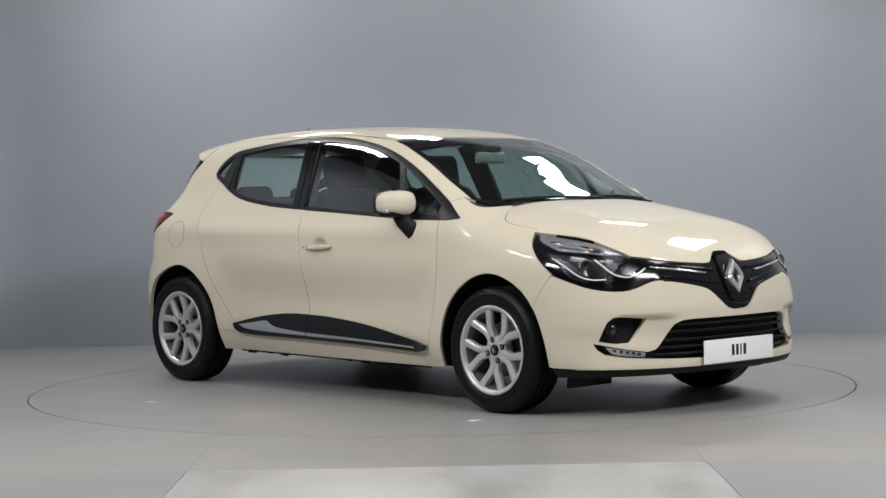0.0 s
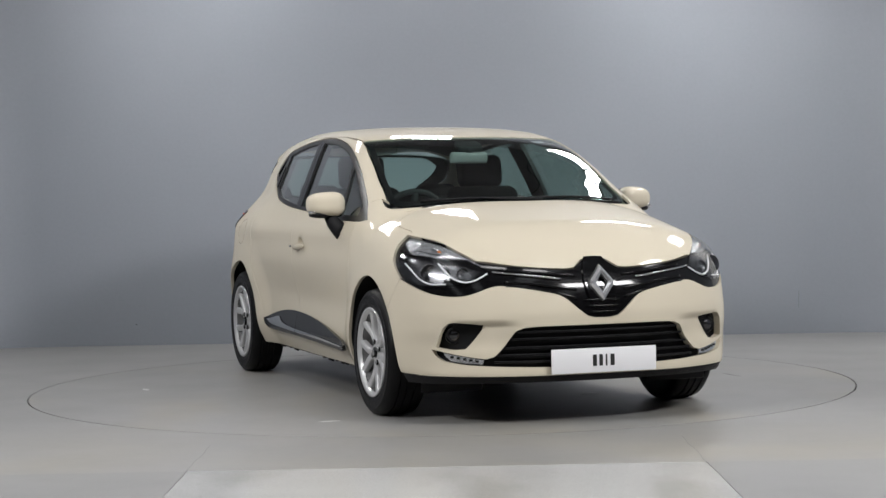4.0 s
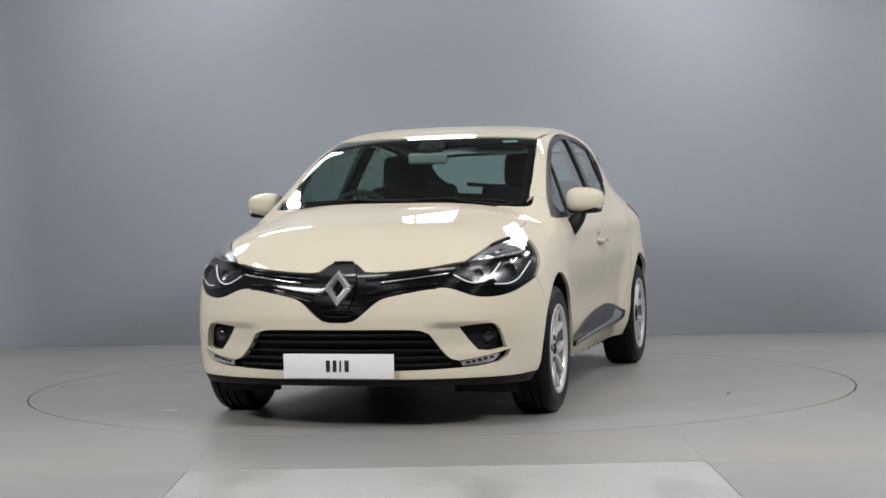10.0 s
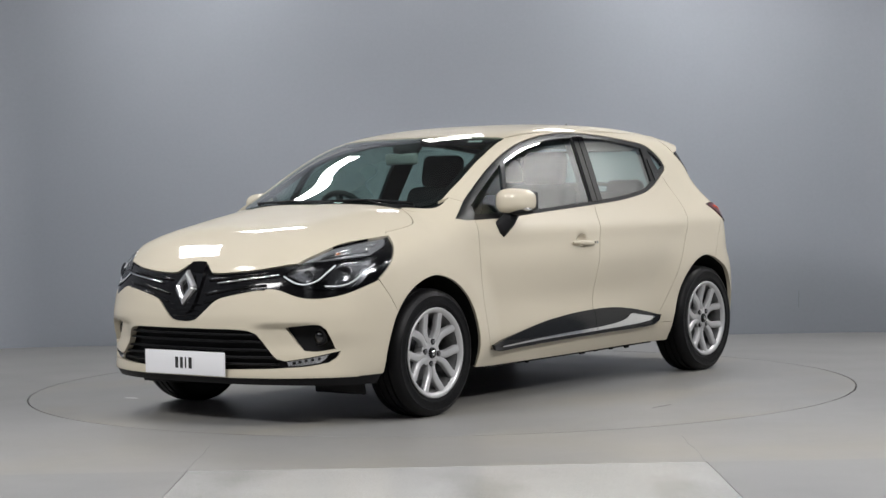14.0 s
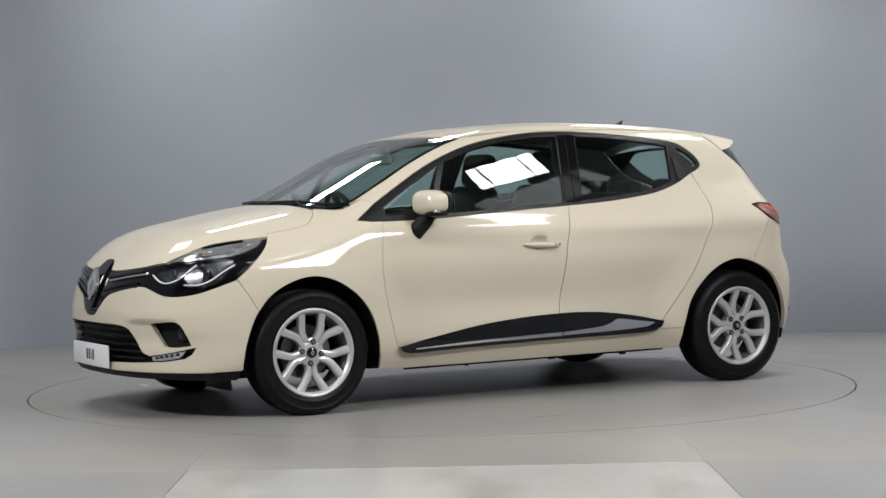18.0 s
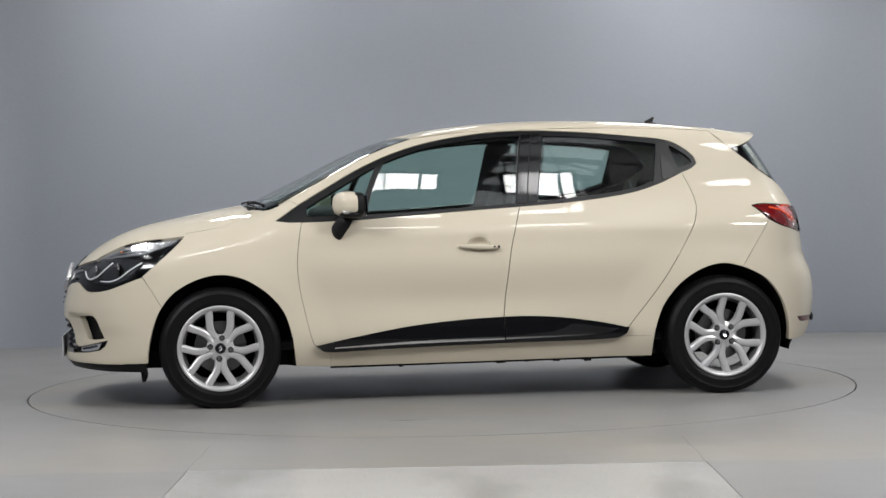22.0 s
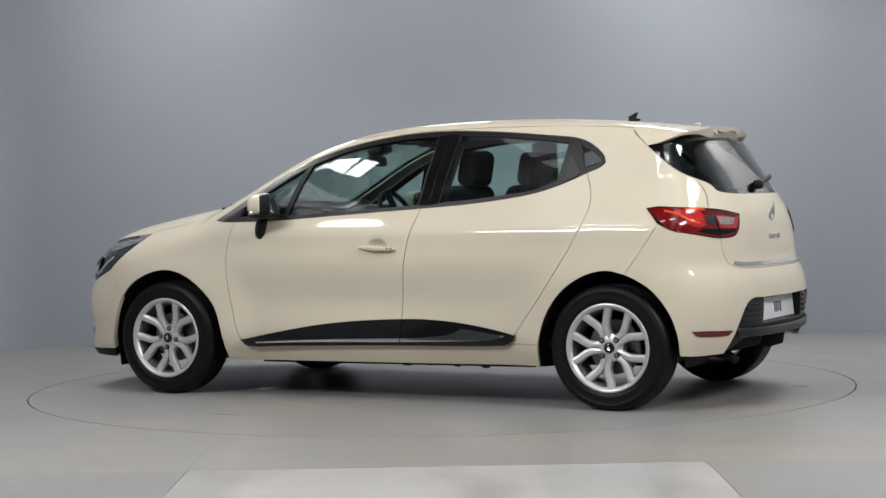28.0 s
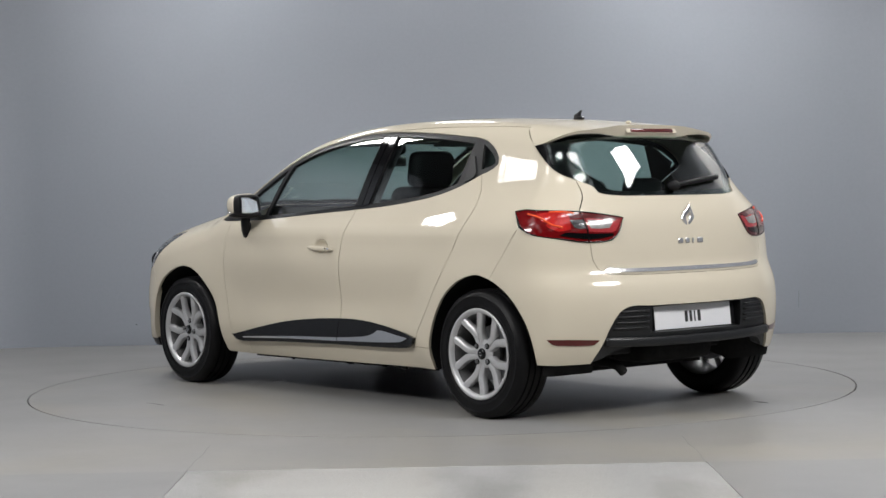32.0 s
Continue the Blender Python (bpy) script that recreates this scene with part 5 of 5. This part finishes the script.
for t_ob, s in zip(tails, SIDES):
    part("lamp_edge", tube(rim_pts[:-1] if s > 0 else mirrored(rim_pts[:-1]), 0.0035, 8, True), BLACK_GLOSS, t_ob, "dark lamp border", smooth=True)
    for text in ("s -1.56 0.955, q 52 0.935, q 49 0.905, q 46 0.893", "q 50 0.962, q 46 0.962, q 43 0.955"):
        p = on_skin(text, 0.0035)
        part("light_tube", tube(p if s > 0 else mirrored(p), lambda f: (0.004, 0.0055)), RED_GLOW, t_ob, "red lamp tube with the lens glow in its colour", smooth=True)
    p = on_skin("r 0.589 0.958, r 0.583 0.89, r 0.580 0.828", 0.004)
    part("lamp_seam", tube(p if s > 0 else mirrored(p), 0.003, 6), BLACK_GLOSS, t_ob, smooth=True)

# roof spoiler with the high brake light
def upper_skin(p):
    # roof and cabin side without the cut of the tail
    x, a, z = p[:, 0], np.abs(p[:, 1]), p[:, 2]
    w = SIDE(z) - CABIN_IN(x) * ramp(z, 0.86, 1.12)
    return smax(a - w, z - TOP(x) + CROWN(x) * a ** 2.7, 0.078)


FIN_FRONT = curve((0, -1.300), (40, -1.303), (54, -1.308), (57.4, -1.334), (61, -1.37), (64.6, -1.41))
FIN_REAR = curve((0, -1.622), (25, -1.618), (44.5, -1.598), (53, -1.570), (58, -1.535), (62.7, -1.464), (64.6, -1.42))


def spoiler_mesh():
    nx, ny = 16, 57
    deg = 64.6 * np.sin(np.linspace(-1, 1, ny) * math.pi / 2)
    ad = np.abs(deg)
    front, rear = FIN_FRONT(ad), FIN_REAR(ad)
    f = np.linspace(0, 1, nx)[:, None]
    X = (front + (rear - front) * f)
    ways = np.stack([np.zeros(ny), np.sin(np.radians(deg)), np.cos(np.radians(deg))], 1)
    flat_x = X.ravel()
    W = np.tile(ways, (nx, 1))
    lo, hi = np.full(len(flat_x), 0.1), np.full(len(flat_x), 0.9)
    base = np.stack([flat_x, np.zeros(len(flat_x)), np.full(len(flat_x), 1.0)], 1)
    for _ in range(22):
        mid = (lo + hi) / 2
        ins = upper_skin(base + W * mid[:, None]) < 0
        lo, hi = np.where(ins, mid, lo), np.where(ins, hi, mid)
    F = np.repeat(f, ny, 1).ravel()
    A = np.tile(ad, nx)
    lift = 0.002 + 0.016 * F ** 2 * (1 - ramp(A, 30, 58))
    top = base + W * (lo + lift)[:, None]
    thick = 0.006 + 0.044 * np.minimum(1, F * 1.6) * (1 - 0.72 * ramp(A, 25, 52)) * (1 - 0.7 * ramp(A, 52, 63))
    low = base + W * (lo - thick)[:, None]
    low[:, 0] += 0.022 * F * (1 - ramp(A, 30, 60))
    verts, faces = np.concatenate([top, low]), []
    n = nx * ny
    for i in range(nx - 1):
        for j in range(ny - 1):
            q = i * ny + j
            faces.append((q, q + ny, q + ny + 1, q + 1))
            faces.append((n + q, n + q + 1, n + q + ny + 1, n + q + ny))
    for j in range(ny - 1):
        faces.append((j, j + 1, n + j + 1, n + j))
        q = (nx - 1) * ny + j
        faces.append((q, n + q, n + q + 1, q + 1))
    for i in range(nx - 1):
        q = i * ny
        faces.append((q, n + q, n + q + ny, q + ny))
        q = i * ny + ny - 1
        faces.append((q, q + ny, n + q + ny, n + q))
    bm = bmesh.new()
    vs = [bm.verts.new(tuple(map(float, v))) for v in verts]
    for q in faces:
        bm.faces.new([vs[k] for k in q])
    return finish(bm, "spoiler", CREAM, "angle")


spoiler = part("spoiler", spoiler_mesh(), parent=tailgate, label="cream roof spoiler")
part("brake_light_frame", rounded(0.014, 0.34, 0.034, 0.005, 2, None, pose(-1.609, 0, 1.344, 0, 24)), CREAM, spoiler, smooth=True)
part("brake_light", rounded(0.012, 0.29, 0.021, 0.004, 2, None, pose(-1.614, 0, 1.343, 0, 24)), RED_DARK, spoiler, "red high brake light", smooth=True)
part("washer_jet", egg(0.018, 0.010, 0.008, 2.2, pose(-1.46, 0.0, 1.390)), CREAM, spoiler, smooth=True)

# rear emblem, letters as plain bars, bright lid strip, handle
emblem(0.042, 0.066, 0.010, BRIGHT, tailgate, pose(-1.842, 0, 0.925, 0, 10, 180), "plain chrome diamond emblem")
for y, w in ((0.066, 0.034), (0.020, 0.028), (-0.018, 0.010), (-0.066, 0.040)):
    part("letter_bar", rounded(0.005, w, 0.026, 0.002, 1, None, pose(-1.860, y, 0.816)), BRIGHT, tailgate, "small chrome bar", smooth=True)
LIDSTRIP = "r 0 0.696, r 0.25 0.696, r 0.42 0.699, r 0.505 0.706 | r 0.505 0.706, r 0.520 0.693, r 0.49 0.684, r 0.40 0.680, r 0 0.677"
part("lid_strip", panel("lid_strip", "tail", sym(line(LIDSTRIP)), BRIGHT, out=0.006, lip=0.008, step=0.03, gap=0.0), parent=tailgate, label="bright strip along the tailgate edge")
part("lid_handle", rounded(0.03, 0.20, 0.030, 0.008, 2, None, pose(-1.866, 0.01, 0.662)), BLACK_PLASTIC, tailgate, "black tailgate grip", smooth=True)

# rear insert: plate recess, ribs, lower band, reflectors, sensors
valance = bpy.data.objects["rear_valance"]
part("plate_recess", rounded(0.02, 0.64, 0.150, 0.006, 2, None, pose(-1.848, 0, 0.459, 0, 5)), BLACK_PLASTIC, valance, smooth=True)
for s in SIDES:
    for k in range(4):
        z = 0.502 - 0.026 * k
        p = on_skin(f"r 0.325 {z}, r 0.40 {z}, r {0.48 + 0.012 * k} {z}", -0.010)
        part("rib", tube(p if s > 0 else mirrored(p), lambda f: (0.009, 0.006)), GREY_PLASTIC, valance, smooth=True)
p = on_skin("r 0.55 0.368, r 0.40 0.362, r 0.2 0.358, r 0 0.357, r -0.2 0.358, r -0.40 0.362, r -0.55 0.368", 0.004)
part("lower_band", tube(p, lambda f: (0.010, 0.022), 14), GREY_PLASTIC, valance, "dark grey diffuser band", smooth=True)
REFL = "q 36.5 0.378, q 45 0.384, q 50.5 0.385 | q 50.5 0.385, q 49 0.362, q 47.5 0.357 | q 47.5 0.357, q 40 0.354, q 38 0.356 | q 38 0.356, q 36.5 0.378"
me = panel("reflector", "tail", line(REFL), RED_DARK, out=0.003, lip=0.005, step=0.02, gap=0.0)
part("rear_reflector", me, parent=car, label="dark red rear reflector")
part("rear_reflector", flipped(me), parent=car, label="dark red rear reflector")
part("under_tray", rounded(0.30, 0.96, 0.03, 0.01, 2, None, pose(-1.68, 0, 0.350, 0, 3)), UNDER, car)
part("exhaust", tube([(-1.50, 0.34, 0.25), (-1.66, 0.36, 0.25), (-1.74, 0.375, 0.24), (-1.78, 0.38, 0.215)], 0.022, 16), UNDER, car, "bent steel exhaust pipe", smooth=True)
# fuel flap seam on the right rear panel
flap = [place("side", -1.345 + 0.075 * math.cos(a), 0.850 + 0.075 * math.sin(a)) for a in np.linspace(0, 2 * math.pi, 40, endpoint=False)]
part("fuel_flap_seam", tube([Vector((p.x, -p.y, p.z)) - Vector((n.x, -n.y, n.z)) * 0.001 for p, n in flap], 0.0016, 6, True), DARK_SATIN, car, "round fuel flap seam", smooth=True)

# antenna, wipers
ant = part("antenna", egg(0.034, 0.020, 0.010, 2.3, pose(-1.112, 0, 1.424)), BLACK_PLASTIC, car, "short black roof aerial", smooth=True)
part("mast", tube([(-1.092, 0, 1.424), (-1.112, 0, 1.442), (-1.130, 0, 1.462)], lambda f: (0.010 - 0.006 * f, 0.024 - 0.019 * f), 10), BLACK_PLASTIC, ant, smooth=True)
for y0, y1 in ((-0.50, 0.08), (0.05, 0.54)):
    mid = (y0 + y1) / 2
    x = lambda y: 1.155 - 0.30 * abs(y) ** 2.2
    pts = on_skin(f"t {x(y0) - 0.03} {y0}, t {x(mid) - 0.032} {mid}, t {x(y1) - 0.02} {y1}", 0.002)
    wiper = part("wiper", tube(pts, lambda f: (0.005, 0.006)), BLACK_PLASTIC, car, "black windscreen wiper", smooth=True)
    arm = on_skin(f"t {x(y1) + 0.01} {y1 + 0.03}, t {x(mid) + 0.005} {mid + 0.12}, t {x(mid) - 0.028} {mid}", 0.006)
    part("wiper_arm", tube(arm, lambda f: 0.006 - 0.002 * f), BLACK_PLASTIC, wiper, smooth=True)
rw = on_skin("r 0.03 1.068, r -0.10 1.085, r -0.20 1.096, r -0.33 1.108", 0.016)
wr = part("rear_wiper", tube(rw, lambda f: (0.009 + 0.006 * (1 - f), 0.013)), BLACK_PLASTIC, tailgate, "black rear wiper", smooth=True)
part("wiper_pivot", egg(0.028, 0.030, 0.024, 2.2, Matrix.Translation(Vector(rw[0]))), BLACK_PLASTIC, wr, smooth=True)

# wheel arch liners and flaps
def liner(x, side):
    verts, faces = [], []
    n = 26
    for i in range(n + 1):
        a = radians(-14 + 208 * i / n)
        edge = float(on("side", (x + 0.372 * math.cos(a), max(0.24, HUB_Z + 0.372 * math.sin(a))))[0][1]) - 0.012
        edge = min(0.85, max(0.5, edge))
        for r, y in ((0.372, edge), (0.380, edge - 0.04), (0.383, 0.47), (0.02, 0.47)):
            verts.append((x + r * math.cos(a), y * side, HUB_Z + r * math.sin(a)))
    for i in range(n):
        for k in range(3):
            q = i * 4 + k
            faces.append((q, q + 1, q + 5, q + 4))
    return mesh_from("arch_liner", verts, faces, UNDER)


for x in (AXLE, -AXLE):
    for s in SIDES:
        part("arch_liner", liner(x, s), parent=car)
for s in SIDES:
    part("air_flap", rounded(0.02, 0.30, 0.085, 0.004, 1, None, pose(1.685, 0.58 * s, 0.178, 0, 8)), BLACK_PLASTIC, car, "small black air flap ahead of the wheel", smooth=True)
    part("sill_flange", rounded(1.60, 0.004, 0.026, 0.001, 1, None, pose(-0.06, 0.728 * s, 0.197, 0, 0.4)), UNDER, car)
    part("jack_clip", rounded(0.05, 0.010, 0.016, 0.003, 1, None, pose(0.62, 0.738 * s, 0.188)), UNDER, car)
    part("jack_clip", rounded(0.05, 0.010, 0.016, 0.003, 1, None, pose(-0.58, 0.738 * s, 0.194)), UNDER, car)
rng = random.Random(11)
for s in SIDES:
    x = 0.70
    while x > -0.86:
        w = rng.uniform(0.015, 0.075)
        part("sill_clip", rounded(w, 0.012, rng.uniform(0.010, 0.026), 0.002, 1, None, pose(x, 0.736 * s, 0.190 + rng.uniform(-0.006, 0.006) - 0.004 * x, 0, rng.uniform(-3, 3))), UNDER, car)
        x -= w + rng.uniform(0.03, 0.16)
part("sub_frame", rounded(0.5, 0.9, 0.08, 0.02, 2, None, pose(1.28, 0, 0.20)), UNDER, car)
part("rear_axle", tube([(-1.29, -0.66, 0.26), (-1.27, -0.3, 0.22), (-1.27, 0.3, 0.22), (-1.29, 0.66, 0.26)], 0.04, 10), UNDER, car, smooth=True)
part("rear_silencer", rounded(0.26, 0.50, 0.12, 0.05, 3, None, pose(-1.56, -0.1, 0.29)), UNDER, car, smooth=True)

# ---- cabin ----
part("cabin_floor", rounded(2.7, 1.40, 0.05, 0.01, 1, None, pose(-0.25, 0, 0.30)), TRIM_DARK, car)
def headlining():
    ny, nx = 17, 24
    verts = []
    for i in range(nx):
        x = 0.22 - 1.60 * i / (nx - 1)
        for j in range(ny):
            y = -0.54 + 1.08 * j / (ny - 1)
            verts.append((x, y, float(TOP(x) - CROWN(x) * abs(y) ** 2.7) - 0.035 - 0.03 * (abs(y) / 0.54) ** 4))
    return mesh_from("headlining", verts, [(i * ny + j, i * ny + j + 1, (i + 1) * ny + j + 1, (i + 1) * ny + j) for i in range(nx - 1) for j in range(ny - 1)], HEADLINER)


part("headlining", headlining(), parent=car, label="grey roof lining")
card = L("s 0.86 0.93, s 0.4 0.944, s -0.246 0.98, s -0.849 1.045, s -1.1 1.13", "s -1.1 1.13, s -1.0 0.6, s -0.8 0.36", "s -0.8 0.36, s 0.0 0.33, s 0.8 0.34", "s 0.8 0.34, s 0.87 0.6, s 0.86 0.93")
both("door_card", panel("door_card", "side", card, TRIM_DARK, out=-0.055, lip=0, step=0.06))
both("c_pillar_trim", panel("c_pillar_trim", "side", L("s -1.0 1.10, s -1.03 1.31", "s -1.03 1.31, s -1.10 1.30, s -1.21 1.22", "s -1.21 1.22, s -1.12 1.14, s -1.0 1.10"), TRIM_DARK, out=-0.05, lip=0, step=0.05))
both("pillar_trim", panel("pillar_trim", "side", L("s -0.20 0.99, s -0.26 1.36", "s -0.26 1.36, s -0.42 1.36", "s -0.42 1.36, s -0.36 1.0"), TRIM_DARK, out=-0.045, lip=0, step=0.05))


def dash_shape(u, v, w, c):
    return c.x - (0.16 if w > 0 and u < 0 else 0) * 0.5 + (0.10 if w > 0 and u > 0 else 0), c.y, c.z - (0.05 if w > 0 and u > 0 else 0)


dash = part("dashboard", rounded(0.46, 1.36, 0.34, 0.05, 4, dash_shape, pose(0.80, 0, 0.78)), TRIM_DARK, car, "black dashboard", smooth=True)
part("instrument_hood", egg(0.13, 0.19, 0.05, 2.4, pose(0.66, -0.36, 0.955)), TRIM_DARK, dash, smooth=True)
part("centre_console", rounded(0.75, 0.22, 0.30, 0.04, 3, None, pose(0.30, 0, 0.45)), TRIM_DARK, car, smooth=True)
tilt = pose(0.50, -0.36, 0.905, 0, -66, 0)
wheel_ring = part("steering_wheel", tube([(0.183 * math.cos(a), 0.183 * math.sin(a), 0) for a in np.linspace(0, 2 * math.pi, 48, endpoint=False)], 0.0155, 10, True), TRIM_DARK, car, "black steering wheel", m=tilt, smooth=True)
part("wheel_boss", egg(0.07, 0.075, 0.03, 2.4), TRIM_DARK, wheel_ring, smooth=True)
for a in (0, 180, 270):
    part("wheel_spoke", tube([(0.05 * math.cos(radians(a + 90)), 0.05 * math.sin(radians(a + 90)), 0), (0.18 * math.cos(radians(a + 90)), 0.18 * math.sin(radians(a + 90)), 0)], (0.020)), TRIM_DARK, wheel_ring, smooth=True)
part("steering_column", tube([(0.52, -0.36, 0.89), (0.75, -0.36, 0.80)], 0.04), TRIM_DARK, car, smooth=True)


def seat(x, y, w, name="front_seat"):
    cushion = part(name, rounded(0.50, w, 0.14, 0.05, 4, None, pose(x + 0.22, y, 0.50, 0, -8)), FABRIC, car, "dark fabric seat", smooth=True)

    def lean(u, v, ww, c):
        return c.x * (0.72 if ww > 0 else 1), c.y * (0.86 if ww > 0 else 1), c.z
    part("seat_back", rounded(0.15, w, 0.64, 0.055, 4, lean, pose(x - 0.13, y, 0.79, 0, -17)), FABRIC, cushion, smooth=True)
    hr = part("headrest", rounded(0.10, 0.27 if w < 0.8 else 0.24, 0.19, 0.045, 4, None, pose(x - 0.245, y, 1.185, 0, -10)), FABRIC, cushion, smooth=True)
    for s in (-0.06, 0.06):
        part("headrest_post", tube([(x - 0.215, y + s, 1.05), (x - 0.24, y + s, 1.15)], 0.006, 8), STEEL, cushion)
    return cushion


seat(-0.12, -0.36, 0.50)
seat(-0.12, 0.36, 0.50)
bench = part("rear_bench", rounded(0.48, 1.24, 0.15, 0.05, 4, None, pose(-0.78, 0, 0.50, 0, -6)), FABRIC, car, "dark fabric rear bench", smooth=True)
part("bench_back", rounded(0.15, 1.22, 0.56, 0.05, 4, None, pose(-1.06, 0, 0.77, 0, -18)), FABRIC, bench, smooth=True)
for y in (-0.38, 0, 0.38):
    part("headrest", rounded(0.09, 0.24 if y else 0.20, 0.13, 0.04, 4, None, pose(-1.17, y, 1.055 if y else 1.045, 0, -10)), FABRIC, bench, smooth=True)
part("parcel_shelf", rounded(0.50, 1.10, 0.03, 0.008, 2, None, pose(-1.45, 0, 0.93)), TRIM_DARK, car)
part("boot_lining", rounded(0.04, 1.0, 0.55, 0.01, 2, None, pose(-1.74, 0, 0.68)), TRIM_DARK, car)
rv = part("rear_view_mirror", rounded(0.035, 0.215, 0.062, 0.02, 4, None, pose(0.45, -0.012, 1.247, 0, 6, 0)), MIRROR_GREY, car, "pale grey interior rear-view mirror", smooth=True)
part("mirror_stem", tube([(0.455, -0.01, 1.27), (0.43, -0.005, 1.315)], 0.022, 10), TRIM_DARK, rv, smooth=True)
part("sensor_box", rounded(0.10, 0.14, 0.05, 0.02, 3, None, pose(0.415, 0.0, 1.305, 0, 18)), TRIM_DARK, rv, smooth=True)
# pale tax disc strip at the top of the screen
p, n = place("top", 0.378, 0.425)
part("screen_sticker", box(0.075, 0.034, 0.001, facing(p, n, -0.012)), PLATE_WHITE, screen, "small pale sticker")
for s, y in ((1, 0.36), (-1, -0.36)):
    part("sun_visor", rounded(0.13, 0.38, 0.016, 0.006, 2, None, pose(0.20, y, 1.345, 0, 14)), HEADLINER, car, smooth=True)


# ---- what moves: the turntable turns steadily and carries the car ----
def motions():
    rows_car, rows_table = [], []
    for k in range(129):
        t = k * 0.25
        turn = pose(0, 0, 0, 0, 0, -47.37 - 5.7284 * t)
        rows_car.append((t, turn @ pose(-0.078, 0.0532, 0)))
        rows_table.append((t, turn))
    walk(car, rows_car)
    walk(table, rows_table)


motions()
